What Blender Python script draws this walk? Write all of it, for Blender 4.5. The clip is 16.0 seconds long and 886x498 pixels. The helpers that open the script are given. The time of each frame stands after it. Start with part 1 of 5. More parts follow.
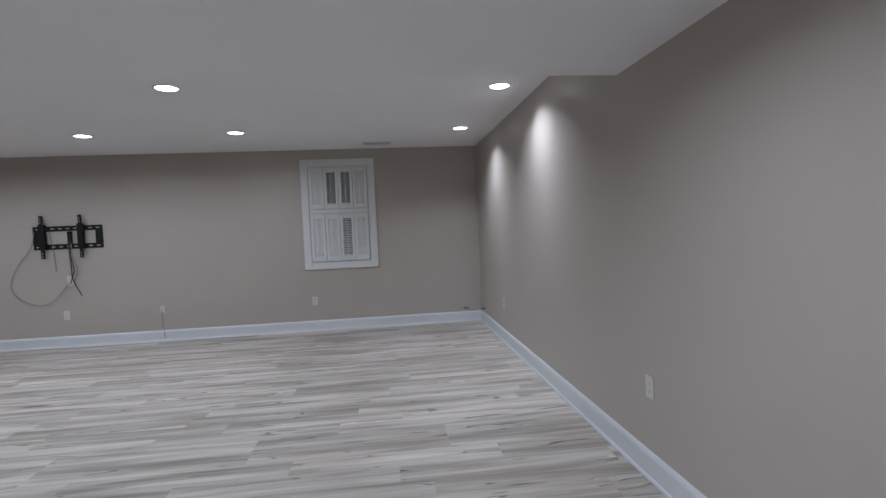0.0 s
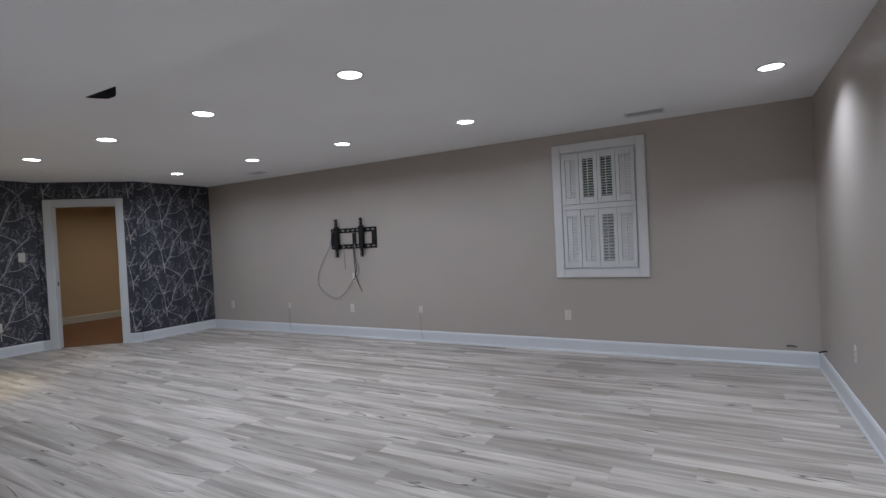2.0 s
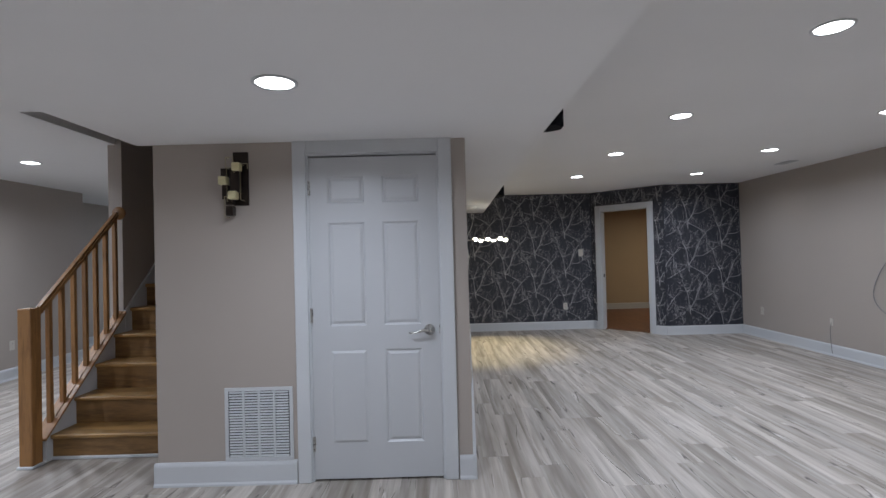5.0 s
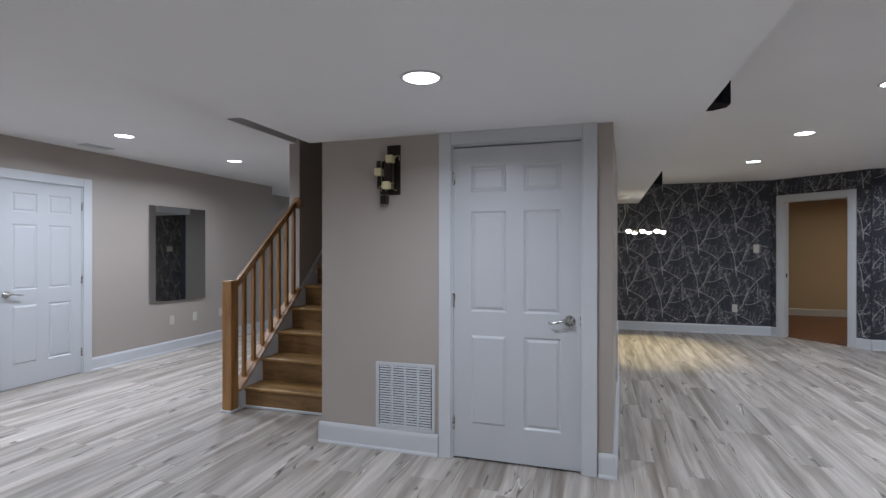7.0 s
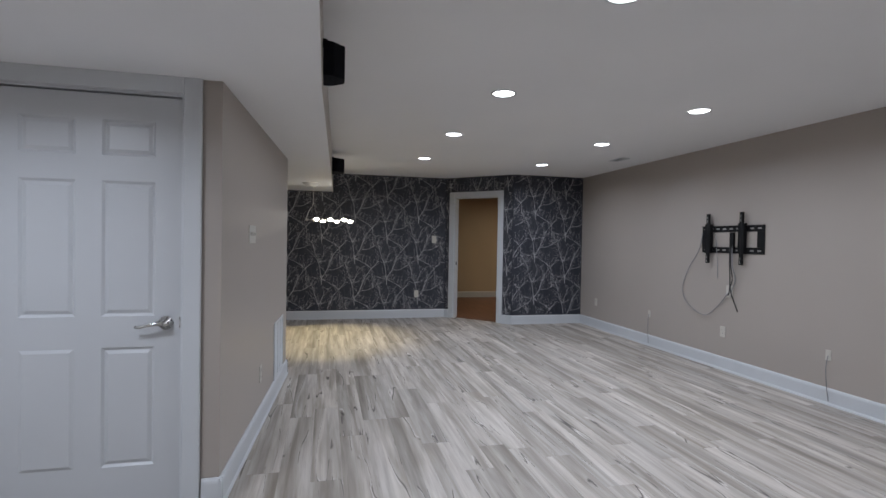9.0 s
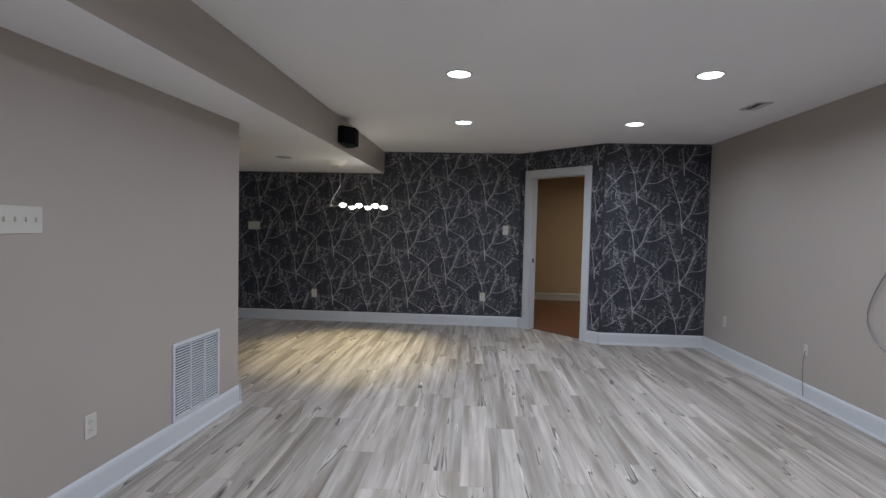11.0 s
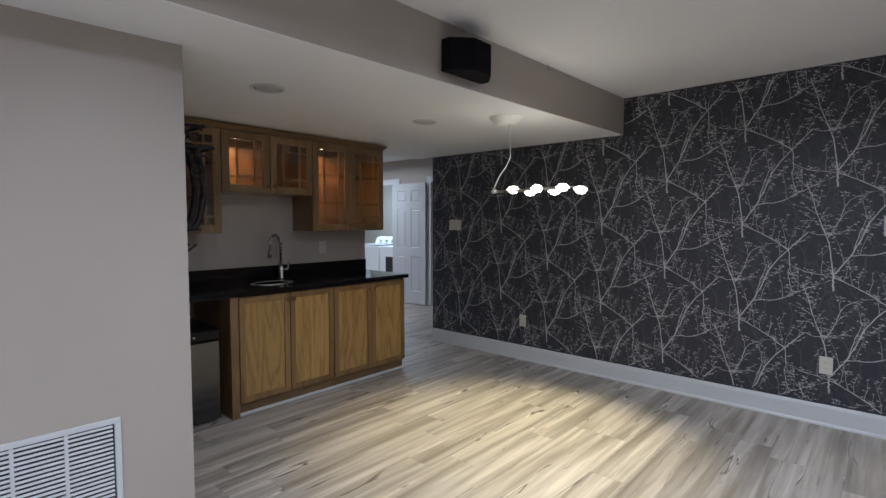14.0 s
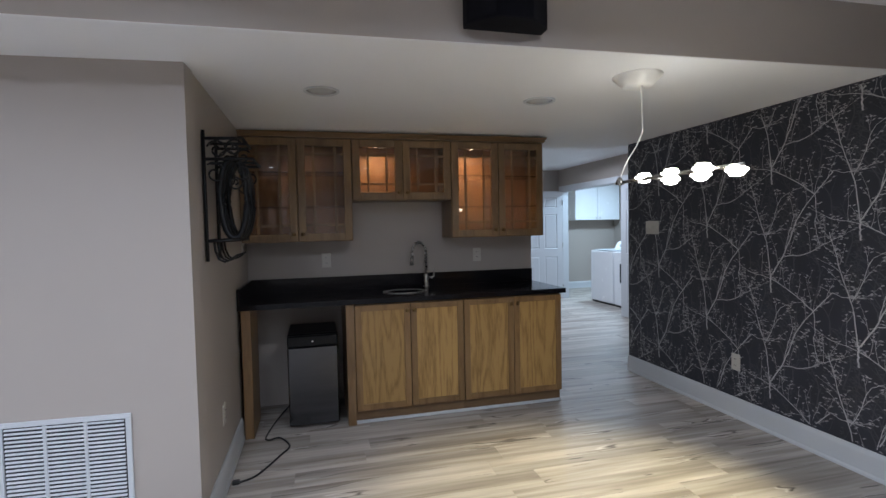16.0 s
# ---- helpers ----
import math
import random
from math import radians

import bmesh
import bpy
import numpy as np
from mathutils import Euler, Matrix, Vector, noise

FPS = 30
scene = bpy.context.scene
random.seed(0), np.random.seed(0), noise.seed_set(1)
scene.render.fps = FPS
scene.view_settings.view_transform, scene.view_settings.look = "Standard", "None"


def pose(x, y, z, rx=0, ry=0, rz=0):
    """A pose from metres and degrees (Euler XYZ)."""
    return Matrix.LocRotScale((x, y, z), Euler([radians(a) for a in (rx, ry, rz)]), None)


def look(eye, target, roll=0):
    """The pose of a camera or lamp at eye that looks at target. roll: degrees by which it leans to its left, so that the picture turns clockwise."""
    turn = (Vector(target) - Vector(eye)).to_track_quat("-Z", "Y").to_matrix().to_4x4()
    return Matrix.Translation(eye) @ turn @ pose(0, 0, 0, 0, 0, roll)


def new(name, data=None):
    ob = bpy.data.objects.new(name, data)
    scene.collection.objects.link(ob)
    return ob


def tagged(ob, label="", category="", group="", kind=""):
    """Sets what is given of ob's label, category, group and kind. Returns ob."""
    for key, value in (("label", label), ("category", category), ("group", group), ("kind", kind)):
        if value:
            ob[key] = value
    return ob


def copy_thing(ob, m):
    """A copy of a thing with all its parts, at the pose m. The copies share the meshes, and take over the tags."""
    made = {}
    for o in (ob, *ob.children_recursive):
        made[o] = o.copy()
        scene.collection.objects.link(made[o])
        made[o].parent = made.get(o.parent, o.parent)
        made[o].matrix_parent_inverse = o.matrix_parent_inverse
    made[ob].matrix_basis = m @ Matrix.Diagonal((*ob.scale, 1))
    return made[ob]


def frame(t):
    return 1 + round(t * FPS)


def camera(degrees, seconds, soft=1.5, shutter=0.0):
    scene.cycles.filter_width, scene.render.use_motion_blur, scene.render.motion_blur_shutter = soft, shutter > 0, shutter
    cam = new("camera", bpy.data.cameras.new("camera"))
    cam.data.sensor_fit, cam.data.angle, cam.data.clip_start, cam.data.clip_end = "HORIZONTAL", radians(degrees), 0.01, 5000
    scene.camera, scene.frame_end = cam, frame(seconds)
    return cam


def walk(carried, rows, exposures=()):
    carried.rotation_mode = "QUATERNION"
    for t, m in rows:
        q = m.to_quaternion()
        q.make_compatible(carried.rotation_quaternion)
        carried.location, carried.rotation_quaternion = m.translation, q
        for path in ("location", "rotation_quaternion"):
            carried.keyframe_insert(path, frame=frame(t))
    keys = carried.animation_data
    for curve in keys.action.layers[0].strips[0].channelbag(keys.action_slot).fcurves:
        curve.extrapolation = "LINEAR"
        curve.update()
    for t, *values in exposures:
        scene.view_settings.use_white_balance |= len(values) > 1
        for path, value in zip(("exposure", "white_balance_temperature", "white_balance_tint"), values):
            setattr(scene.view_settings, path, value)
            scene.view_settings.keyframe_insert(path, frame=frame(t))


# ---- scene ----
cam = camera(83.6, 16.0)
# seconds, x, y, eye height, yaw, pitch, lean
ROWS = [
    (0, 0.464, 0.674, 1.335, -6.46, -2.46, -2.50),
    (0.5, 0.654, 0.994, 1.301, 4.36, -1.92, -2.70),
    (1, 0.775, 1.346, 1.330, 13.04, -1.81, -2.70),
    (1.5, 0.914, 1.690, 1.334, 22.00, -1.35, -2.90),
    (2, 1.021, 1.997, 1.328, 29.54, -1.00, -2.80),
    (2.5, 1.128, 2.244, 1.349, 37.01, -0.72, -2.80),
    (3, 1.232, 2.430, 1.360, 47.55, -0.26, -2.70),
    (3.5, 1.248, 2.596, 1.358, 57.64, 0.11, -2.30),
    (4, 1.240, 2.634, 1.373, 68.99, 0.54, -2.10),
    (4.5, 1.276, 2.646, 1.381, 80.12, 0.83, -2.00),
    (5, 1.305, 2.655, 1.389, 89.80, 0.77, -1.50),
    (5.2, 1.302, 2.652, 1.387, 93.35, 0.86, -1.20),
    (5.55, 1.310, 2.654, 1.386, 99.63, 0.81, -0.85),
    (5.9, 1.317, 2.658, 1.382, 104.81, 0.68, -0.59),
    (6.25, 1.322, 2.667, 1.377, 108.28, 0.49, -0.39),
    (6.6, 1.324, 2.683, 1.373, 109.45, 0.26, -0.21),
    (6.95, 1.321, 2.708, 1.369, 107.69, 0.03, -0.02),
    (7.3, 1.314, 2.745, 1.368, 102.39, -0.17, 0.20),
    (7.5, 1.322, 2.798, 1.382, 98.39, -0.52, 0.30),
    (8, 1.279, 2.890, 1.359, 87.85, -0.77, 0.70),
    (8.5, 1.087, 3.100, 1.353, 81.17, -0.97, 0.80),
    (8.7, 0.992, 3.180, 1.353, 79.25, -0.89, 0.90),
    (9.05, 0.832, 3.372, 1.355, 76.56, -0.99, 1.00),
    (9.4, 0.638, 3.634, 1.359, 76.64, -1.20, 1.09),
    (9.75, 0.412, 3.927, 1.364, 78.81, -1.47, 1.15),
    (10.1, 0.154, 4.216, 1.369, 82.36, -1.74, 1.18),
    (10.45, -0.133, 4.462, 1.373, 86.62, -1.97, 1.17),
    (10.8, -0.450, 4.629, 1.375, 90.89, -2.12, 1.10),
    (11, -0.621, 4.723, 1.378, 93.41, -2.35, 1.30),
    (11.5, -1.112, 4.858, 1.355, 98.98, -2.41, 0.90),
    (12, -1.580, 5.044, 1.370, 105.11, -2.66, 0.80),
    (12.5, -2.053, 5.113, 1.364, 111.31, -2.89, 0.70),
    (13, -2.515, 5.146, 1.381, 117.49, -3.12, 0.40),
    (13.5, -2.982, 5.169, 1.395, 124.25, -3.12, 0.30),
    (14, -3.441, 5.169, 1.404, 132.00, -3.18, -0.00),
    (14.5, -3.856, 5.217, 1.407, 139.69, -3.15, -0.40),
    (15, -4.201, 5.243, 1.397, 149.20, -3.15, -0.60),
    (15.5, -4.506, 5.227, 1.410, 158.25, -2.90, -0.90),
    (16, -4.808, 5.313, 1.403, 165.65, -2.47, -1.20),
]


def glance(x, y, z, yaw, pitch, lean):
    a, b = radians(yaw), radians(pitch)
    way = Vector((-math.sin(a) * math.cos(b), math.cos(a) * math.cos(b), math.sin(b)))
    return look((x, y, z), Vector((x, y, z)) + 2 * way, lean)


# seconds, stops, kelvin, tint
EXPOSURE = [(0, -0.28, 6350, 10), (3.5, -0.25, 6350, 10), (5, -0.16, 6400, 10), (8.7, -0.16, 6400, 10), (12.0, 0.04, 6350, 10), (14.0, 0.30, 6250, 10), (16.0, 0.50, 6000, 10)]
walk(cam, [(r[0], glance(*r[1:])) for r in ROWS], EXPOSURE)

# ---------------------------------------------------------------- world and light colours
world = bpy.data.worlds.new("world")
scene.world = world
world.use_nodes = True
sky = world.node_tree.nodes.new("ShaderNodeTexSky")
sky.sky_type, sky.sun_disc = "NISHITA", False
sky.sun_elevation, sky.sun_rotation = radians(35), radians(200)
world.node_tree.links.new(sky.outputs[0], world.node_tree.nodes["Background"].inputs[0])
world.node_tree.nodes["Background"].inputs[1].default_value = 0.08

CEIL, SOFFIT = 2.458, 2.128                 # main ceiling and the dropped ceiling
COOL, WARM, AMBER = (0.80, 0.87, 1.0), (1.0, 0.85, 0.47), (1.0, 0.62, 0.30)
CAN_W, HALL_W, LAUNDRY_W, DEN_W = 14.2, 26.0, 46.0, 19.0
PENDANT_W, PUCK_W, CAN_SPREAD, WASH_SPREAD = 2.8, 1.1, 161, 124


def lamp(name, kind, where, energy, colour, size=0.05, cone=120, blend=0.6, aim=None):
    data = bpy.data.lights.new(name, kind)
    data.energy, data.color = energy, colour
    if kind == "AREA":
        data.shape, data.size, data.spread = "DISK", size, radians(cone)
    else:
        data.shadow_soft_size = size
    if kind == "SPOT":
        data.spot_size, data.spot_blend = radians(cone), blend
    ob = new(name, data)
    ob.matrix_world = look(where, aim or (where[0], where[1] + 1e-4, where[2] - 1))
    return ob


# ---------------------------------------------------------------- materials
def material(name, colour, rough=0.6, metal=0.0, vary=0.0, scale=6.0, bump=0.0, bump_scale=150.0, emit=0.0, spec=0.5, stretch=(1, 1, 1), coat=0.0):
    m = bpy.data.materials.new(name)
    m.use_nodes = True
    nt = m.node_tree
    b = nt.nodes["Principled BSDF"]
    b.inputs["Roughness"].default_value = rough
    b.inputs["Metallic"].default_value = metal
    b.inputs["Specular IOR Level"].default_value = spec
    b.inputs["Coat Weight"].default_value = coat
    b.inputs["Base Color"].default_value = (*colour, 1)
    if emit:
        b.inputs["Emission Color"].default_value = (*colour, 1)
        b.inputs["Emission Strength"].default_value = emit
    tc = nt.nodes.new("ShaderNodeTexCoord")
    mp = nt.nodes.new("ShaderNodeMapping")
    mp.inputs["Scale"].default_value = stretch
    nt.links.new(tc.outputs["Object"], mp.inputs[0])
    if vary:
        n = nt.nodes.new("ShaderNodeTexNoise")
        n.inputs["Scale"].default_value, n.inputs["Detail"].default_value = scale, 5
        nt.links.new(mp.outputs[0], n.inputs["Vector"])
        r = nt.nodes.new("ShaderNodeMapRange")
        r.inputs["From Min"].default_value, r.inputs["From Max"].default_value = 0.3, 0.7
        r.inputs["To Min"].default_value, r.inputs["To Max"].default_value = 1 - vary, 1 + vary
        nt.links.new(n.outputs[0], r.inputs[0])
        mul = nt.nodes.new("ShaderNodeVectorMath")
        mul.operation = "SCALE"
        mul.inputs[0].default_value = colour
        nt.links.new(r.outputs[0], mul.inputs["Scale"])
        nt.links.new(mul.outputs[0], b.inputs["Base Color"])
        q = nt.nodes.new("ShaderNodeMapRange")
        q.inputs["To Min"].default_value, q.inputs["To Max"].default_value = max(0.02, rough - 0.08), min(1, rough + 0.08)
        nt.links.new(n.outputs[0], q.inputs[0])
        nt.links.new(q.outputs[0], b.inputs["Roughness"])
    if bump:
        n2 = nt.nodes.new("ShaderNodeTexNoise")
        n2.inputs["Scale"].default_value, n2.inputs["Detail"].default_value = bump_scale, 3
        nt.links.new(mp.outputs[0], n2.inputs["Vector"])
        bp = nt.nodes.new("ShaderNodeBump")
        bp.inputs["Strength"].default_value, bp.inputs["Distance"].default_value = bump, 0.002
        nt.links.new(n2.outputs[0], bp.inputs["Height"])
        nt.links.new(bp.outputs[0], b.inputs["Normal"])
    return m


def wood(name, dark, light, rough=0.4, along="z", ring=14.0, coat=0.2, random_tint=0.12):
    """Oak with cathedral grain: bands bent by noise, fine pores along the grain."""
    m = bpy.data.materials.new(name)
    m.use_nodes = True
    nt = m.node_tree
    b = nt.nodes["Principled BSDF"]
    b.inputs["Roughness"].default_value, b.inputs["Coat Weight"].default_value = rough, coat
    b.inputs["Coat Roughness"].default_value = 0.25
    tc = nt.nodes.new("ShaderNodeTexCoord")
    info = nt.nodes.new("ShaderNodeObjectInfo")
    add = nt.nodes.new("ShaderNodeVectorMath")
    add.operation = "MULTIPLY_ADD"
    nt.links.new(info.outputs["Random"], add.inputs[0])
    add.inputs[1].default_value = (7, 9, 11)
    nt.links.new(tc.outputs["Object"], add.inputs[2])
    mp = nt.nodes.new("ShaderNodeMapping")
    mp.inputs["Scale"].default_value = {"x": (0.12, 1, 1), "y": (1, 0.12, 1), "z": (1, 1, 0.12)}[along]
    nt.links.new(add.outputs[0], mp.inputs[0])
    big = nt.nodes.new("ShaderNodeTexNoise")
    big.inputs["Scale"].default_value, big.inputs["Detail"].default_value, big.inputs["Distortion"].default_value = 5.0, 2, 0.4
    nt.links.new(mp.outputs[0], big.inputs["Vector"])
    mulr = nt.nodes.new("ShaderNodeMath")
    mulr.operation = "MULTIPLY"
    mulr.inputs[1].default_value = ring
    nt.links.new(big.outputs[0], mulr.inputs[0])
    frac = nt.nodes.new("ShaderNodeMath")
    frac.operation = "PINGPONG"
    frac.inputs[1].default_value = 1.0
    nt.links.new(mulr.outputs[0], frac.inputs[0])
    fine = nt.nodes.new("ShaderNodeTexNoise")
    fine.inputs["Scale"].default_value, fine.inputs["Detail"].default_value = 90.0, 4
    nt.links.new(mp.outputs[0], fine.inputs["Vector"])
    mix = nt.nodes.new("ShaderNodeMath")
    mix.operation = "MULTIPLY_ADD"
    mix.inputs[1].default_value = 0.5
    nt.links.new(frac.outputs[0], mix.inputs[0])
    nt.links.new(fine.outputs[0], mix.inputs[2])
    ramp = nt.nodes.new("ShaderNodeValToRGB")
    ramp.color_ramp.elements[0].position, ramp.color_ramp.elements[1].position = 0.25, 0.85
    ramp.color_ramp.elements[0].color, ramp.color_ramp.elements[1].color = (*dark, 1), (*light, 1)
    nt.links.new(mix.outputs[0], ramp.inputs[0])
    hsv = nt.nodes.new("ShaderNodeHueSaturation")
    rr = nt.nodes.new("ShaderNodeMapRange")
    rr.inputs["To Min"].default_value, rr.inputs["To Max"].default_value = 1 - random_tint, 1 + random_tint
    nt.links.new(info.outputs["Random"], rr.inputs[0])
    nt.links.new(rr.outputs[0], hsv.inputs["Value"])
    nt.links.new(ramp.outputs[0], hsv.inputs["Color"])
    nt.links.new(hsv.outputs[0], b.inputs["Base Color"])
    bp = nt.nodes.new("ShaderNodeBump")
    bp.inputs["Strength"].default_value, bp.inputs["Distance"].default_value = 0.25, 0.001
    nt.links.new(fine.outputs[0], bp.inputs["Height"])
    nt.links.new(bp.outputs[0], b.inputs["Normal"])
    return m


def plank_material(name, island):
    """Grey-beige vinyl planks: pale bands, brown streaks and cracks along x, each plank shifted by its own random number."""
    m = bpy.data.materials.new(name)
    m.use_nodes = True
    nt = m.node_tree
    L = nt.links.new
    b = nt.nodes["Principled BSDF"]
    tc = nt.nodes.new("ShaderNodeTexCoord")
    if island:
        rnd = nt.nodes.new("ShaderNodeNewGeometry").outputs["Random Per Island"]
    else:
        rnd = nt.nodes.new("ShaderNodeObjectInfo").outputs["Random"]
    add = nt.nodes.new("ShaderNodeVectorMath")
    add.operation = "MULTIPLY_ADD"
    L(rnd, add.inputs[0])
    add.inputs[1].default_value = (37, 53, 0)
    L(tc.outputs["Object"], add.inputs[2])

    def tex(sx, sy, detail, dist=0.0, rough=0.55):
        mp = nt.nodes.new("ShaderNodeMapping")
        mp.inputs["Scale"].default_value = (sx, sy, 1)
        L(add.outputs[0], mp.inputs[0])
        n = nt.nodes.new("ShaderNodeTexNoise")
        n.inputs["Scale"].default_value, n.inputs["Detail"].default_value = 1.0, detail
        n.inputs["Distortion"].default_value, n.inputs["Roughness"].default_value = dist, rough
        L(mp.outputs[0], n.inputs["Vector"])
        return n.outputs[0]

    def ramp(fac, *stops):
        r = nt.nodes.new("ShaderNodeValToRGB")
        e = r.color_ramp.elements
        while len(e) < len(stops):
            e.new(0.5)
        for el, (p, c) in zip(e, stops):
            el.position, el.color = p, (*c, 1) if len(c) == 3 else c
        L(fac, r.inputs[0])
        return r.outputs[0]

    def mixc(fac, a, c, mode="MIX"):
        x = nt.nodes.new("ShaderNodeMix")
        x.data_type, x.blend_type = "RGBA", mode
        if fac is None:
            x.inputs[0].default_value = 1.0
        else:
            L(fac, x.inputs[0])
        for sock, v in ((x.inputs[6], a), (x.inputs[7], c)):
            if isinstance(v, tuple):
                sock.default_value = (*v, 1)
            else:
                L(v, sock)
        return x.outputs[2]

    zone = tex(0.65, 8.5, 2, 0.45, 0.5)
    soft = tex(1.3, 20, 3, 0.4)
    grain = tex(3.0, 160, 5)
    mid = tex(2.4, 48, 4, 0.5)
    gate = tex(2.3, 6.5, 2)
    pale = mixc(ramp(soft, (0.35, (0, 0, 0)), (0.7, (1, 1, 1))), PLANK_PALE, PLANK_MID)
    brown = mixc(ramp(soft, (0.3, (0, 0, 0)), (0.7, (1, 1, 1))), PLANK_MID, PLANK_DARK)
    base = mixc(ramp(zone, (0.42, (0, 0, 0)), (0.497, (0.22, 0.22, 0.22)), (0.545, (0.5, 0.5, 0.5)), (0.66, (0.9, 0.9, 0.9))), pale, brown)
    base = mixc(ramp(grain, (0.35, (0, 0, 0)), (0.72, (0.13, 0.13, 0.13))), base, (0.17, 0.14, 0.115))
    base = mixc(ramp(mid, (0.52, (0, 0, 0)), (0.76, (0.34, 0.34, 0.34))), base, (0.25, 0.21, 0.175))
    line = ramp(zone, (0.490, (0, 0, 0)), (0.501, (1, 1, 1)), (0.512, (0, 0, 0)))
    crack = mixc(None, line, ramp(gate, (0.505, (0, 0, 0)), (0.54, (1, 1, 1))), "MULTIPLY")
    base = mixc(crack, base, (0.045, 0.034, 0.026))
    sliver = mixc(None, ramp(zone, (0.476, (0, 0, 0)), (0.484, (1, 1, 1)), (0.492, (0, 0, 0))), ramp(gate, (0.555, (0, 0, 0)), (0.60, (0.9, 0.9, 0.9))), "MULTIPLY")
    base = mixc(sliver, base, (0.66, 0.63, 0.60))
    hs = nt.nodes.new("ShaderNodeHueSaturation")
    mr = nt.nodes.new("ShaderNodeMapRange")
    mr.inputs["To Min"].default_value, mr.inputs["To Max"].default_value = 0.80, 1.13
    # two printed strips across each plank, each of its own tone
    sep = nt.nodes.new("ShaderNodeSeparateXYZ")
    L(tc.outputs["Object"], sep.inputs[0])
    strip = nt.nodes.new("ShaderNodeMath")
    strip.operation = "MULTIPLY_ADD"
    strip.inputs[1].default_value, strip.inputs[2].default_value = 1 / 0.089, (4.75 / 0.089 if island else 0.0)
    L(sep.outputs[1], strip.inputs[0])
    whole = nt.nodes.new("ShaderNodeMath")
    whole.operation = "FLOOR"
    L(strip.outputs[0], whole.inputs[0])
    key = nt.nodes.new("ShaderNodeCombineXYZ")
    L(whole.outputs[0], key.inputs[0])
    L(rnd, key.inputs[1])
    dice = nt.nodes.new("ShaderNodeTexWhiteNoise")
    dice.noise_dimensions = "2D"
    L(key.outputs[0], dice.inputs["Vector"])
    L(dice.outputs["Value"], mr.inputs[0])
    L(mr.outputs[0], hs.inputs["Value"])
    L(base, hs.inputs["Color"])
    L(hs.outputs[0], b.inputs["Base Color"])
    rr = nt.nodes.new("ShaderNodeMapRange")
    rr.inputs["To Min"].default_value, rr.inputs["To Max"].default_value = 0.42, 0.60
    L(mid, rr.inputs[0])
    L(rr.outputs[0], b.inputs["Roughness"])
    bp = nt.nodes.new("ShaderNodeBump")
    bp.inputs["Strength"].default_value, bp.inputs["Distance"].default_value = 0.25, 0.0012
    L(grain, bp.inputs["Height"])
    L(bp.outputs[0], b.inputs["Normal"])
    return m


PLANK_DARK, PLANK_MID, PLANK_PALE = (0.178, 0.148, 0.117), (0.345, 0.307, 0.267), (0.555, 0.514, 0.472)
M_WALL = material("greige_wall_paint", (0.394, 0.352, 0.316), 0.42, vary=0.025, scale=1.2, bump=0.12, bump_scale=220)
M_CEIL = material("white_ceiling_paint", (0.82, 0.82, 0.83), 0.75, vary=0.02, scale=1.0, bump=0.1, bump_scale=260)
M_TRIM = material("white_trim_paint", (0.56, 0.580, 0.602), 0.35, vary=0.02, scale=3, bump=0.05, bump_scale=80)
M_DOOR = material("white_door_paint", (0.505, 0.520, 0.540), 0.38, vary=0.02, scale=2, bump=0.08, bump_scale=60, stretch=(1, 1, 0.2))
M_TAN = material("tan_wall_paint", (0.50, 0.405, 0.285), 0.6, vary=0.03, scale=1.5, bump=0.1, bump_scale=200)
M_REDWOOD = wood("reddish_wood_floor", (0.12, 0.045, 0.022), (0.20, 0.082, 0.042), 0.45, "x")
M_PAPER = material("charcoal_wallpaper", (0.0245, 0.027, 0.039), 0.5, vary=0.15, scale=7, bump=0.12, bump_scale=300)
M_PLANK, M_PLANK_JOINED = plank_material("vinyl_plank", False), plank_material("vinyl_plank_far", True)
M_SUB = material("dark_underlay", (0.05, 0.045, 0.04), 0.9, vary=0.1)
M_LED = material("lit_lamp_lens", (0.95, 0.97, 1.0), 0.4, emit=9.0)
M_STEEL = material("brushed_nickel", (0.46, 0.45, 0.43), 0.28, metal=1.0, vary=0.05, scale=60)
M_BLACK = material("black_painted_metal", (0.005, 0.005, 0.0055), 0.5, vary=0.2, scale=30, spec=0.3)
M_PLASTIC = material("ivory_plastic", (0.56, 0.54, 0.49), 0.35, vary=0.02)
M_DARK = material("dark_void", (0.01, 0.01, 0.01), 0.9, vary=0.1)
M_MIRROR = material("mirror_silver", (0.82, 0.84, 0.84), 0.012, metal=1.0)


# ---------------------------------------------------------------- mesh helpers
def mesh_ob(name, bm, mat, parent=None, label="", smooth=False):
    me = bpy.data.meshes.new(name)
    bmesh.ops.recalc_face_normals(bm, faces=bm.faces)
    bm.to_mesh(me)
    bm.free()
    for p in me.polygons:
        p.use_smooth = smooth
    for one in (mat if isinstance(mat, (list, tuple)) else [mat]):
        me.materials.append(one)
    ob = new(name, me)
    if parent:
        ob.parent = parent
    return tagged(ob, label)


def part(name, bm, mat, parent, label="", smooth=False):
    return mesh_ob(name, bm, mat, parent, label, smooth)


def thing(name, at, label, category, group="", kind="", rz=0):
    ob = new(name)
    ob.empty_display_size = 0.1
    ob.matrix_world = pose(*at, 0, 0, rz)
    return tagged(ob, label, category, group, kind)


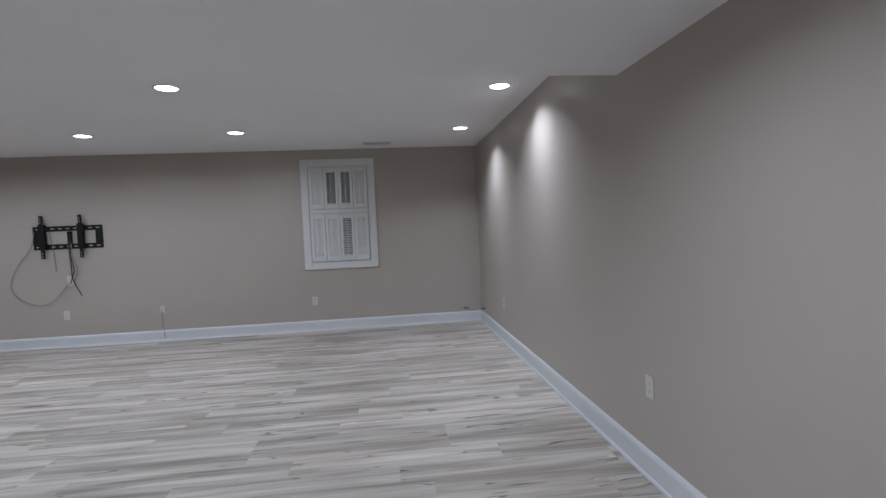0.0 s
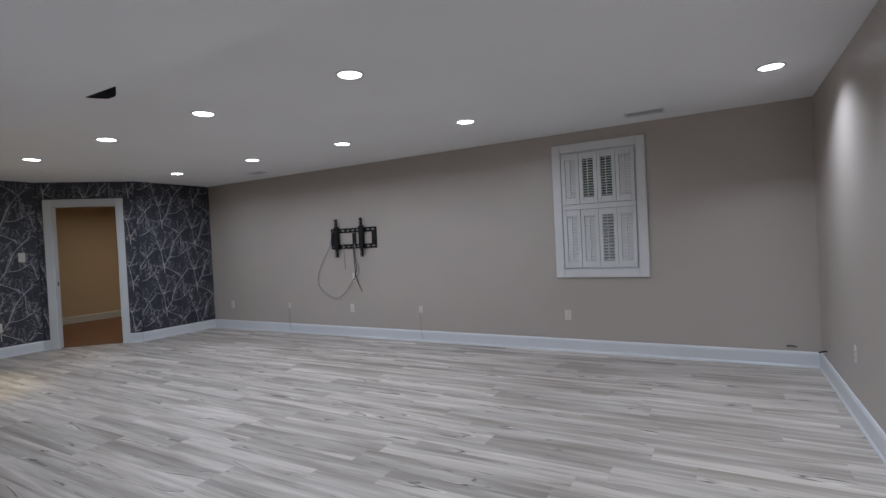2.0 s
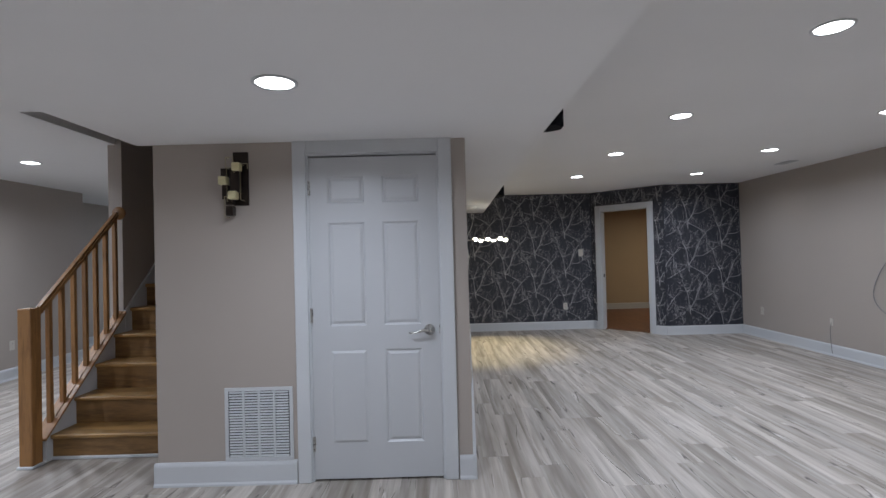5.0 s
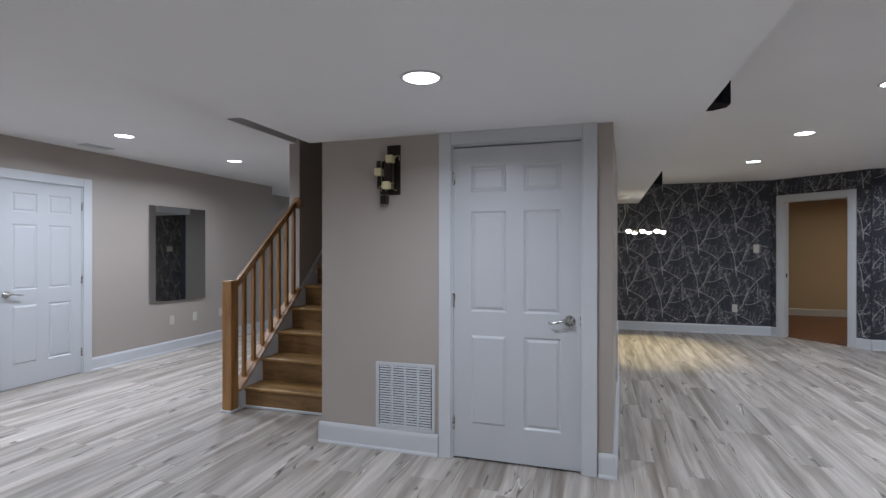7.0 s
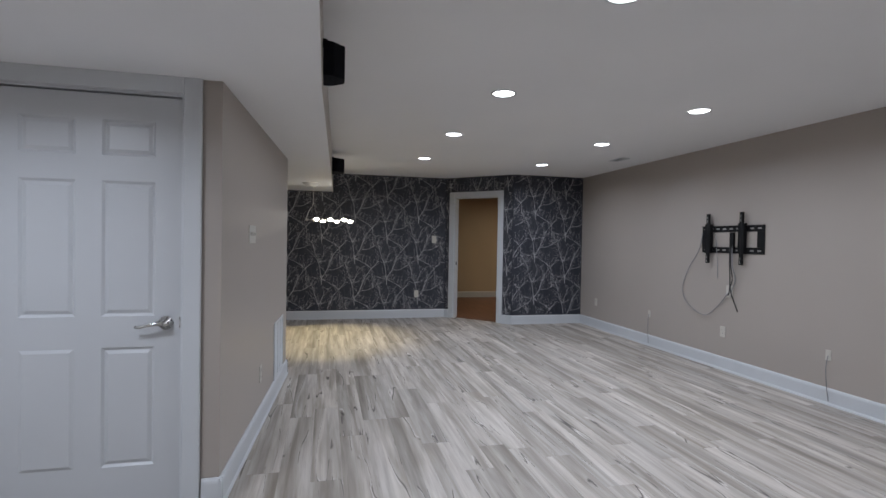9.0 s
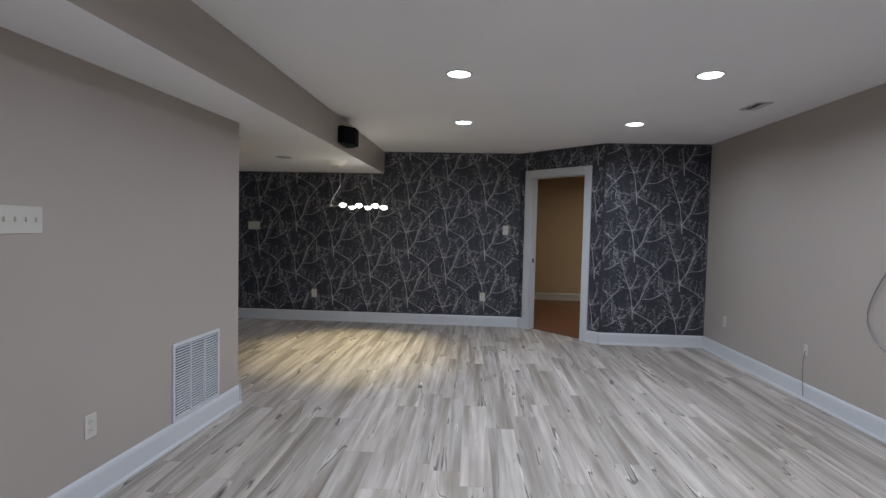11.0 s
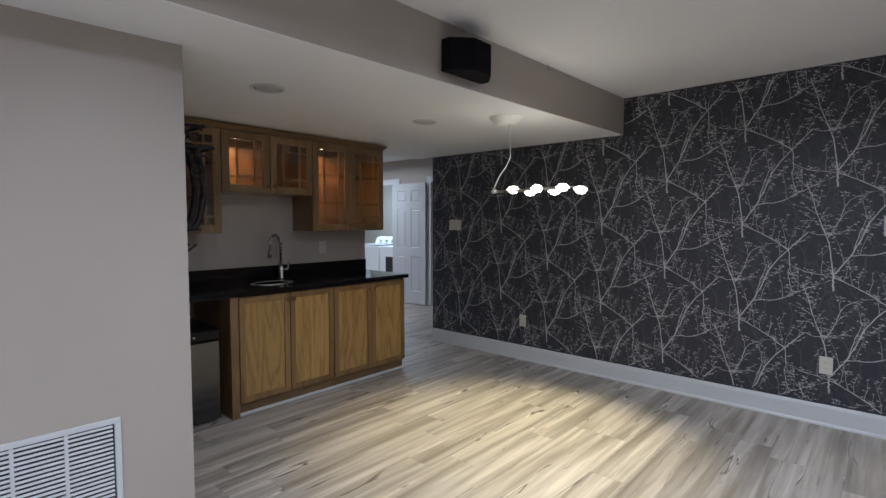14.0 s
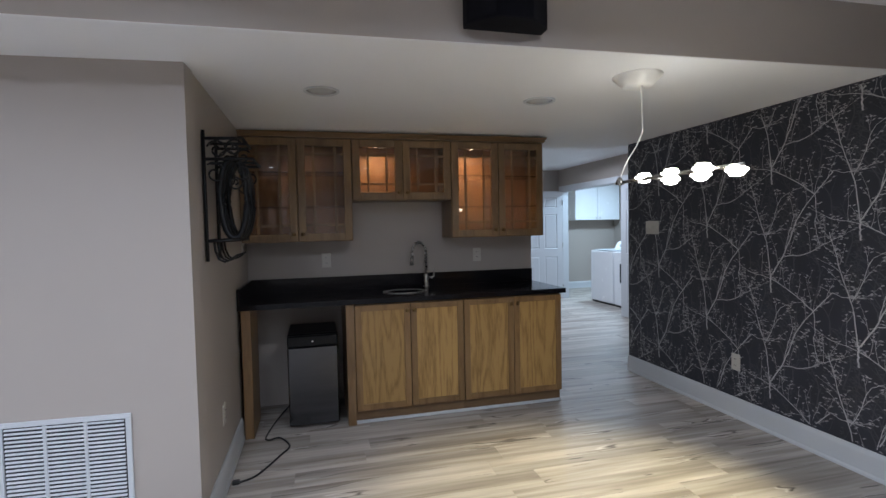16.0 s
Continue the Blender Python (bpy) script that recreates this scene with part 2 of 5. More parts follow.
def box(bm, x0, x1, y0, y1, z0, z1, bevel=0.0, m=None, index=0):
    r = bmesh.ops.create_cube(bm, size=1, matrix=Matrix.Translation(((x0 + x1) / 2, (y0 + y1) / 2, (z0 + z1) / 2)) @ Matrix.Diagonal((abs(x1 - x0), abs(y1 - y0), abs(z1 - z0), 1)))
    vs = r["verts"]
    if bevel:
        es = list({e for v in vs for e in v.link_edges})
        vs = bmesh.ops.bevel(bm, geom=es, offset=bevel, segments=1, affect="EDGES")["verts"]
    if m is not None:
        bmesh.ops.transform(bm, matrix=m, verts=list({v for v in vs}))
    if index:
        for f in {f for v in vs for f in v.link_faces}:
            f.material_index = index
    return vs


def boxes(*rows, bevel=0.0):
    bm = bmesh.new()
    for r in rows:
        box(bm, *r, bevel=bevel)
    return bm


def prism(bm, pts, z0, z1):
    """A column over a floor polygon; z0 and z1 are one number or one for each corner."""
    n = len(pts)
    lo = z0 if isinstance(z0, (list, tuple)) else [z0] * n
    hi = z1 if isinstance(z1, (list, tuple)) else [z1] * n
    a = [bm.verts.new((x, y, z)) for (x, y), z in zip(pts, lo)]
    b = [bm.verts.new((x, y, z)) for (x, y), z in zip(pts, hi)]
    bm.faces.new(a[::-1])
    bm.faces.new(b)
    for i in range(n):
        j = (i + 1) % n
        bm.faces.new((a[i], a[j], b[j], b[i]))


def rod(bm, p, q, r0, r1=None, seg=12):
    p, q = Vector(p), Vector(q)
    d = q - p
    m = Matrix.Translation((p + q) / 2) @ d.to_track_quat("Z", "Y").to_matrix().to_4x4()
    bmesh.ops.create_cone(bm, cap_ends=True, segments=seg, radius1=r0, radius2=r0 if r1 is None else r1, depth=d.length, matrix=m)


def tube(bm, pts, r, seg=8, closed=False):
    """A round tube along points."""
    pts = [Vector(p) for p in pts]
    n = len(pts)
    rings = []
    for i, p in enumerate(pts):
        a = pts[(i - 1) % n] if closed or i else pts[0]
        c = pts[(i + 1) % n] if closed or i < n - 1 else pts[-1]
        q = (c - a).to_track_quat("Z", "Y").to_matrix()
        rr = r[i] if isinstance(r, (list, tuple)) else r
        rings.append([bm.verts.new(p + q @ Vector((rr * math.cos(2 * math.pi * k / seg), rr * math.sin(2 * math.pi * k / seg), 0))) for k in range(seg)])
    for i in range(n if closed else n - 1):
        u, v = rings[i], rings[(i + 1) % n]
        for k in range(seg):
            bm.faces.new((u[k], u[(k + 1) % seg], v[(k + 1) % seg], v[k]))
    if not closed:
        bm.faces.new(rings[0][::-1])
        bm.faces.new(rings[-1])


def lathe(bm, profile, seg=20, m=None):
    """Turn a profile of (radius, height) round z."""
    m = m or Matrix()
    rings = [[bm.verts.new(m @ Vector((max(r, 1e-4) * math.cos(2 * math.pi * k / seg), max(r, 1e-4) * math.sin(2 * math.pi * k / seg), z))) for k in range(seg)] for r, z in profile]
    for u, v in zip(rings, rings[1:]):
        for k in range(seg):
            bm.faces.new((u[k], u[(k + 1) % seg], v[(k + 1) % seg], v[k]))
    bm.faces.new(rings[0][::-1])
    bm.faces.new(rings[-1])


def wall_run(bm, p, q, side, z0, z1, thick=0.12, holes=()):
    """A wall whose visible face runs from p to q; side is +1 when its body lies to the left of that line. holes: (s0, s1, z0, z1) along it."""
    p, q = Vector(p), Vector(q)
    d = (q - p).normalized()
    n = Vector((-d.y, d.x)) * side * thick
    length = (q - p).length

    def slab(s0, s1, a, b):
        if s1 - s0 > 1e-4 and b - a > 1e-4:
            c = [p + d * s0, p + d * s1, p + d * s1 + n, p + d * s0 + n]
            prism(bm, [(v.x, v.y) for v in c], a, b)

    s = 0.0
    for h0, h1, a, b in sorted(holes):
        slab(s, h0, z0, z1)
        slab(h0, h1, z0, a)
        slab(h0, h1, b, z1)
        s = h1
    slab(s, length, z0, z1)


def wall(name, p, q, side, mat, label, z1=2.6, thick=0.12, holes=()):
    bm = bmesh.new()
    wall_run(bm, p, q, side, 0, z1, thick, holes)
    return tagged(mesh_ob(name, bm, mat), label, "wall", kind="structure")

# ---------------------------------------------------------------- large structure
YN, XE, XW = 7.555, 1.76, -7.69                # faces of the north, east and west walls
YS, XH, YH = -2.68, -9.37, -3.45               # south wall, hall's west wall, hall's south wall
XC, C0, C1 = -1.803, 0.86, 2.82                # closet front and its two corners
XB, YB, YK = -4.28, 2.95, 1.15                 # bar's end wall, its corner, and the wall behind the bar
A0, A1 = Vector((XW, 5.385)), Vector((-6.785, 6.305))   # ends of the angled wall
AD = (A1 - A0).normalized()
AN = Vector((AD.y, -AD.x))                     # out of the angled wall into the room
TOP = 2.6

wall("wall_north", (XE + 0.12, YN), (-6.905, YN), -1, M_WALL, "plain greige painted wall with a shuttered window", TOP, holes=[(1.633, 2.43, 0.93, 2.24)])
wall("wall_east", (XE, YS - 0.12), (XE, YN), -1, M_WALL, "long greige painted wall washed by ceiling lamps", TOP)
wall("wall_west", (XW, 1.182), A0, 1, M_PAPER, "charcoal wallpaper wall with pale bare branches", TOP)
wall("wall_angled", A0, A1, 1, M_PAPER, "angled charcoal wallpaper wall with a doorway", TOP, holes=[(0.183, 1.028, 0, 2.11)])
wall("wall_northwest", A1, (A1.x, YN), 1, M_PAPER, "narrow charcoal wallpaper wall with pale branches", TOP)
wall("wall_closet", (XC, C0), (XC, C1 - 0.121), 1, M_WALL, "greige closet wall with a panel door and a wall sconce", TOP, holes=[(0.955, 1.79, 0, 2.05)])
wall("wall_closet_side", (XC, C1), (XB, YB), 1, M_WALL, "greige painted side wall of the closet block", TOP)
wall("wall_bar_end", (XB, YB - 0.121), (XB, YK), 1, M_WALL, "greige painted end wall beside the bar", TOP)
wall("wall_bar_back", (XB, YK), (-6.70, YK), 1, M_WALL, "greige painted wall behind the bar", TOP)
wall("wall_stair_north", (XC - 0.12, C0), (-6.70, C0), -1, M_WALL, "greige painted wall beside the stairs", 3.9)
wall("wall_stair_south", (-3.13, -0.19), (-5.6, -0.19), 1, M_WALL, "greige painted wall beside the upper stairs", 3.9)
wall("wall_stair_end", (-5.6, C0), (-5.6, -0.31), -1, M_WALL, "plain wall that closes the stairwell", 3.9)
wall("wall_south", (-6.1, YS), (XE, YS), -1, M_WALL, "greige painted wall with a mirror and a white door", TOP, holes=[(3.35, 4.17, 0, 2.05)])
wall("wall_recess", (-6.1, YH), (-6.1, YS - 0.12), -1, M_WALL, "short greige wall at a recess", TOP)
wall("wall_hall_south", (XH - 0.12, YH), (-6.1, YH), -1, M_WALL, "greige painted wall at the end of the hall", TOP)
wall("wall_hall_west", (XH, YH), (XH, 1.182), 1, M_WALL, "greige painted hall wall with an opening to the laundry", TOP, holes=[(0.16, 2.19, 0, 2.05), (3.03, 3.80, 0, 2.05)])
wall("wall_hall_north", (XH, 1.182), (XW - 0.12, 1.182), 1, M_WALL, "plain greige return wall of the hall", TOP)
wall("wall_laundry_west", (-11.35, -4.72), (-11.35, -0.9), 1, M_WALL, "plain light wall of the laundry", TOP)
wall("wall_laundry_south", (-11.35, -4.6), (XH - 0.12, -4.6), -1, M_WALL, "plain light wall of the laundry", TOP)
wall("wall_laundry_north", (-11.35, -1.0), (XH - 0.12, -1.0), 1, M_WALL, "plain light wall of the laundry", TOP)
wall("wall_laundry_east", (XH - 0.12, -4.72), (XH - 0.12, YH - 0.12), -1, M_WALL, "plain light wall of the laundry", TOP)
wall("wall_den_west", (-10.6, 3.8), (-10.6, 9.0), 1, M_TAN, "tan painted wall of the room beyond the doorway", TOP)
wall("wall_den_north", (-10.6, 9.0), (-6.905, 9.0), 1, M_TAN, "tan painted wall of the room beyond the doorway", TOP)
wall("wall_den_east", (-6.905, YN + 0.12), (-6.905, 9.0), -1, M_TAN, "tan painted wall of the room beyond the doorway", TOP)
wall("wall_den_south", (-10.6, 3.8), (XW - 0.12, 3.8), -1, M_TAN, "tan painted wall of the room beyond the doorway", TOP)


def slab(name, rows, mat, label, category="ceiling"):
    bm = bmesh.new()
    for pts, z0, z1 in rows:
        prism(bm, pts, z0, z1)
    return tagged(mesh_ob(name, bm, mat), label, category, kind="structure")


def rect(x0, x1, y0, y1):
    return [(x0, y0), (x1, y0), (x1, y1), (x0, y1)]


slab("ceiling_main", [(rect(XW - 0.12, XE + 0.12, 3.1, YN + 0.12), CEIL, CEIL + 0.2)], M_CEIL, "smooth white ceiling with rows of recessed lamps")
HX0, HX1 = -5.6, -2.12                         # opening above the stairs
slab("ceiling_stair_side", [
    (rect(HX1, XE + 0.12, YS - 0.12, 0.95), CEIL, CEIL + 0.2), (rect(XH - 0.12, HX0, YH - 0.12, 0.95), CEIL, CEIL + 0.2),
    (rect(HX0, HX1, YH - 0.12, -0.24), CEIL, CEIL + 0.2), (rect(XH - 0.12, XW - 0.12, 0.95, 1.3), CEIL, CEIL + 0.2)], M_CEIL, "smooth white ceiling with an opening above the stairs")
slab("ceiling_stairwell", [(rect(-5.8, -1.9, -0.5, 1.0), 3.9, 4.0)], M_CEIL, "white ceiling high above the stairs")
slab("wall_stairwell_east", [(rect(HX1, HX1 + 0.12, -0.36, C0), CEIL + 0.2, 3.9), (rect(-3.13, HX1, -0.36, -0.24), CEIL + 0.2, 3.9)], M_WALL, "greige stairwell wall above the ceiling", "wall")
SE = lambda x: 3.30 if x > XC else 3.30 + 0.135 * (XC - x) / (XC - XW)     # long edge of the dropped ceiling
SZ = lambda x: SOFFIT + (0.020 * (XC - x) / (XC - XW) if x < XC else 0)    # it rises a little towards the bar
slab("ceiling_soffit", [
    ([(XC, 0.76), (XE, 0.76), (XE, 3.298), (XC, 3.298)], SOFFIT, CEIL + 0.1),
    ([(XW, 0.93), (XC, 0.93), (XC, 3.298), (XW, 3.433)], [SZ(XW), SOFFIT, SOFFIT, SZ(XW)], CEIL + 0.1)], M_CEIL, "dropped white ceiling running the length of the room")
slab("wall_soffit_face", [
    ([(XC, 3.286), (XE, 3.286), (XE, 3.30), (XC, 3.30)], SOFFIT + 0.003, CEIL + 0.1),
    ([(XW, 3.421), (XC, 3.286), (XC, 3.30), (XW, 3.435)], [SZ(XW) + 0.003, SOFFIT + 0.003, SOFFIT + 0.003, SZ(XW) + 0.003], CEIL + 0.1)], M_WALL, "greige painted face of the dropped ceiling", "wall")
slab("ceiling_laundry", [(rect(-11.47, XH - 0.12, -4.72, -0.88), CEIL, CEIL + 0.2)], M_CEIL, "white laundry ceiling")
slab("ceiling_den", [([(-10.62, 3.7), (XW - 0.12, 3.7), (XW - 0.12, 5.4), (-6.905, 6.4), (-6.905, 9.1), (-10.62, 9.1)], CEIL, CEIL + 0.2)], M_CEIL, "white ceiling of the room beyond")
slab("floor", [(rect(-11.5, XE + 0.1, -4.75, YN + 0.1), -0.10, -0.012)], M_SUB, "grey-beige wood-look vinyl plank floor", "floor")
slab("floor_den", [([(-10.55, 3.75), (XW - 0.09, 3.75), (XW - 0.09, 5.42), (-6.85, 6.33), (-6.85, 9.0), (-10.55, 9.0)], -0.09, 0.008)], M_REDWOOD, "reddish brown floor of the room beyond the doorway", "floor")


# ---------------------------------------------------------------- baseboards and casings
def base_run(p, q, side, ends=(0, 0), tall=0.145, mat=None):
    """A baseboard along a wall face, with its cap and shoe mould. side: +1 when the room lies to the left of p to q."""
    p, q = Vector(p), Vector(q)
    d = (q - p).normalized()
    n = Vector((-d.y, d.x)) * side
    p, q = p - d * ends[0], q + d * ends[1]
    prof = [(0.0, 0.0), (0.024, 0.0), (0.023, 0.012), (0.016, 0.022), (0.015, tall - 0.025), (0.012, tall - 0.012), (0.006, tall), (0.0, tall)]
    bm = bmesh.new()
    a = [bm.verts.new((*(p + n * o), z)) for o, z in prof]
    b = [bm.verts.new((*(q + n * o), z)) for o, z in prof]
    k = len(prof)
    for i in range(k):
        bm.faces.new((a[i], a[(i + 1) % k], b[(i + 1) % k], b[i]))
    bm.faces.new(a[::-1])
    bm.faces.new(b)
    return tagged(mesh_ob("baseboard", bm, mat or M_TRIM), "white painted baseboard along the wall", "baseboard", kind="structure")


for run in [((XE, YN), (A1.x, YN), 1), ((XE, YS), (XE, YN), 1), ((XW, 1.182), A0, -1, (0, -0.006)),
            (A0 + AD * 1.120, A1, -1), (A0, A0 + AD * 0.085, -1), (A1, (A1.x, YN), -1),
            ((XC, C0), (XC, 1.728), -1, (0.02, 0)), ((XC, 2.737), (XC, C1), -1, (0, 0.02)),
            ((XC, C1), (XB, YB), -1, (0.02, 0.02)), ((XB, YB), (XB, 1.775), -1, (0.02, 0)),
            ((-6.1, YS), (-2.84, YS), 1), ((-1.84, YS), (XE, YS), 1), ((XH, 0.44), (XH, 1.182), -1),
            ((XH, YH), (-6.1, YH), 1), ((-6.1, YH), (-6.1, YS), 1), ((XW, 1.182), (XH, 1.182), 1),
            ((-2.25, -0.31), (-5.72, -0.31), 1), ((-11.35, -4.6), (XH - 0.12, -4.6), 1), ((-10.6, 3.8), (-10.6, 9.0), -1)]:
    base_run(*run)


def casing(label, p, q, side, top, width=0.09, thick=0.02, jamb=0.12):
    """White trim round a doorway: two legs and a head, with the jamb lining. p and q: the inner edges of the opening on the wall's face; side: +1 when the room lies to the left of p to q."""
    p, q = Vector(p), Vector(q)
    d = (q - p).normalized()
    n = Vector((-d.y, d.x)) * side
    root = tagged(new("door_trim"), label, "door trim", kind="structure")
    m = Matrix(((d.x, n.x, 0, p.x), (d.y, n.y, 0, p.y), (0, 0, 1, 0), (0, 0, 0, 1)))
    w = (q - p).length
    for name, r in (("side_trim", (-width, 0.004, 0, thick, 0, top + width)), ("side_trim", (w - 0.004, w + width, 0, thick, 0, top + width)),
                    ("head_trim", (0.004, w - 0.004, 0, thick, top - 0.004, top + width)),
                    ("jamb", (-0.002, 0.015, -jamb, 0.0, 0, top)), ("jamb", (w - 0.015, w + 0.002, -jamb, 0.0, 0, top)), ("jamb", (0.015, w - 0.015, -jamb, 0.0, top - 0.015, top + 0.002))):
        bm = bmesh.new()
        box(bm, *r, bevel=0.004 if "trim" in name else 0.001)
        bm.transform(m)
        part(name, bm, M_TRIM, root)
    return root


den_trim = casing("white painted trim round the doorway in the wallpaper wall", A0 + AD * 0.183, A0 + AD * 1.028, -1, 2.11, 0.094)
bm = bmesh.new()
box(bm, -0.002, 0.003, -0.075, -0.045, 0.93, 0.99)
bm.transform(Matrix(((AD.x, AN.x, 0, (A0 + AD * 0.199).x), (AD.y, AN.y, 0, (A0 + AD * 0.199).y), (0, 0, 1, 0), (0, 0, 0, 1))))
part("strike_plate", bm, M_BLACK, den_trim, "dark metal strike plate")
casing("white painted trim round the closet door", (XC, 1.815), (XC, 2.65), -1, 2.05, width=0.08)
casing("white painted trim round the door beside the mirror", (-2.75, YS), (-1.93, YS), 1, 2.05)
casing("white painted trim round the wide laundry opening", (XH, -3.29), (XH, -1.26), -1, 2.05)
casing("white painted trim round the hall door", (XH, -0.42), (XH, 0.35), -1, 2.05)


# ---------------------------------------------------------------- recessed lamps
def can_lamp(lit=True):
    ob = thing("recessed_lamp", (0, 0, 0), "round white recessed ceiling lamp, lit" if lit else "round white recessed ceiling lamp, switched off", "ceiling lamp", "recessed lamps")
    bm = bmesh.new()
    lathe(bm, [(0.094, 0.0), (0.094, -0.004), (0.089, -0.007), (0.080, -0.006), (0.078, 0.0)], 32)
    part("trim_ring", bm, M_TRIM, ob, smooth=True)
    bm = bmesh.new()
    if lit:
        lathe(bm, [(0.079, -0.001), (0.077, -0.004), (0.03, -0.0055), (0.0, -0.006)], 32)
    else:
        lathe(bm, [(0.079, -0.001), (0.06, -0.003), (0.045, -0.011), (0.02, -0.014), (0.0, -0.014)], 32)
    part("lens", bm, M_LED if lit else M_OFF, ob, "glowing diffuser" if lit else "unlit bulb face", smooth=True)
    return ob


M_OFF = material("unlit_lamp_glass", (0.5, 0.5, 0.5), 0.25, vary=0.05)
CANS = [(x, y, CEIL) for y in (4.60, 6.30) for x in (-1.10, -2.64, -4.12, -5.69)] + [(1.43, 4.64, CEIL), (1.36, 6.30, CEIL), (-0.75, 1.98, SOFFIT), (0.72, 1.98, SOFFIT), (-0.90, -1.68, CEIL), (0.55, -1.68, CEIL), (-2.35, -1.62, CEIL), (-3.80, -1.55, CEIL)]
first = can_lamp()
for i, c in enumerate(CANS):
    if i:
        copy_thing(first, pose(*c))
    else:
        first.matrix_world = pose(*c)
    lamp("can_light", "AREA", (c[0], c[1], c[2] - 0.012), CAN_W * (2.0 if c[1] < 0 else 1.2 if c[1] < 3 else 1), COOL, 0.15, WASH_SPREAD if c[0] > 1 else CAN_SPREAD)
off = can_lamp(False)
off.matrix_world = pose(-4.86, 2.59, SZ(-4.86))
copy_thing(off, pose(-6.115, 2.58, SZ(-6.115)))
den = copy_thing(first, pose(-8.6, 7.6, CEIL))
lamp("den_light", "AREA", (-8.6, 7.6, CEIL - 0.012), DEN_W, (1.0, 0.85, 0.62), 0.15, 170)
lamp("laundry_light", "AREA", (-10.3, -2.9, CEIL - 0.02), LAUNDRY_W, (0.62, 0.83, 1.0), 0.5, 180)
lamp("hall_light", "AREA", (-8.3, -1.5, CEIL - 0.012), HALL_W, COOL, 0.15, 170)


# ---------------------------------------------------------------- doors
def panel_door(label, width, tall, at, rz, lever="right", hinge_side="left", group=""):
    """A six-panel door: local x along its width, its face towards -y."""
    ob = thing("panel_door", at, label, "door", group, rz=rz)
    t = 0.035
    bm = bmesh.new()
    xs = [0, 0.115, width / 2 - 0.055, width / 2 + 0.055, width - 0.115, width]
    zs = [0, 0.22, 0.80, 0.95, 1.60, 1.72, tall - 0.12, tall]
    grid = {}
    for i, x in enumerate(xs):
        for j, z in enumerate(zs):
            grid[i, j] = bm.verts.new((x, 0, z))
    pans = []
    for i in range(5):
        for j in range(7):
            f = bm.faces.new((grid[i, j], grid[i + 1, j], grid[i + 1, j + 1], grid[i, j + 1]))
            if i in (1, 3) and j in (1, 3, 5):
                pans.append(f)
    for f in pans:
        bmesh.ops.inset_individual(bm, faces=[f], thickness=0.016, depth=-0.009)
        bmesh.ops.inset_individual(bm, faces=[f], thickness=0.006, depth=0.0)
        bmesh.ops.inset_individual(bm, faces=[f], thickness=0.022, depth=0.007)
    edge = [e for e in bm.edges if e.is_boundary]
    r = bmesh.ops.extrude_edge_only(bm, edges=edge)
    vs = [v for v in r["geom"] if isinstance(v, bmesh.types.BMVert)]
    bmesh.ops.translate(bm, verts=vs, vec=(0, t, 0))
    bmesh.ops.contextual_create(bm, geom=[e for e in bm.edges if e.is_boundary])
    part("slab", bm, M_DOOR, ob)
    if hinge_side:
        hx = 0.0 if hinge_side == "left" else width
        for z in (0.22, 1.02, 1.82):
            bm = bmesh.new()
            rod(bm, (hx, -0.006, z - 0.045), (hx, -0.006, z + 0.045), 0.007, seg=10)
            box(bm, hx - 0.010, hx + 0.010, -0.003, 0.0, z - 0.045, z + 0.045)
            part("hinge", bm, M_STEEL, ob, "brushed nickel hinge")
    if lever:
        lx, s = (width - 0.065, -1) if lever == "right" else (0.065, 1)
        bm = bmesh.new()
        lathe(bm, [(0.034, 0.0), (0.033, 0.008), (0.018, 0.012), (0.014, 0.045), (0.0, 0.047)], 20, Matrix.Translation((lx, 0, 0.915)) @ Matrix.Rotation(radians(90), 4, "X"))
        tube(bm, [(lx, -0.042, 0.915), (lx + s * 0.03, -0.048, 0.918), (lx + s * 0.07, -0.048, 0.909), (lx + s * 0.105, -0.045, 0.900), (lx + s * 0.125, -0.043, 0.903)], [0.010, 0.010, 0.008, 0.007, 0.006], 8)
        part("lever_handle", bm, M_STEEL, ob, "brushed nickel lever handle", smooth=True)
        bm = bmesh.new()
        e = width if lever == "right" else 0.0
        box(bm, e - 0.004, e + 0.010, -0.004, 0.0, 0.885, 0.945)
        part("latch_plate", bm, M_STEEL, ob, "nickel latch plate")
    return ob


panel_door("closed white six-panel closet door with nickel lever", 0.803, 2.012, (XC - 0.006, 1.831, 0.014), 90)
panel_door("closed white six-panel door beside the wall mirror", 0.80, 2.03, (-1.94, YS - 0.006, 0.012), 180, lever="left", hinge_side="right")
panel_door("white laundry door standing open along the end wall", 0.86, 2.03, (XH + 0.87, YH + 0.19, 0.012), 180, lever="", hinge_side="right", group="laundry doors")
panel_door("white laundry door folded open against the hall wall", 0.74, 2.03, (XH + 0.12, -1.24, 0.012), 94, lever="", hinge_side="", group="laundry doors")
panel_door("closed white panel door in the hall with lever", 0.75, 2.03, (XH - 0.01, -0.41, 0.012), 90, lever="left", hinge_side="")


# ---------------------------------------------------------------- shuttered window
M_SHUT = material("white_shutter_paint", (0.60, 0.60, 0.595), 0.42, vary=0.03, scale=8, bump=0.05)
M_GLASS = bpy.data.materials.new("window_glass")
M_GLASS.use_nodes = True
g = M_GLASS.node_tree.nodes["Principled BSDF"]
g.inputs["Transmission Weight"].default_value, g.inputs["Roughness"].default_value, g.inputs["IOR"].default_value = 1.0, 0.02, 1.45
WX0, WX1, WZ0, WZ1 = -0.645, 0.342, 0.842, 2.327


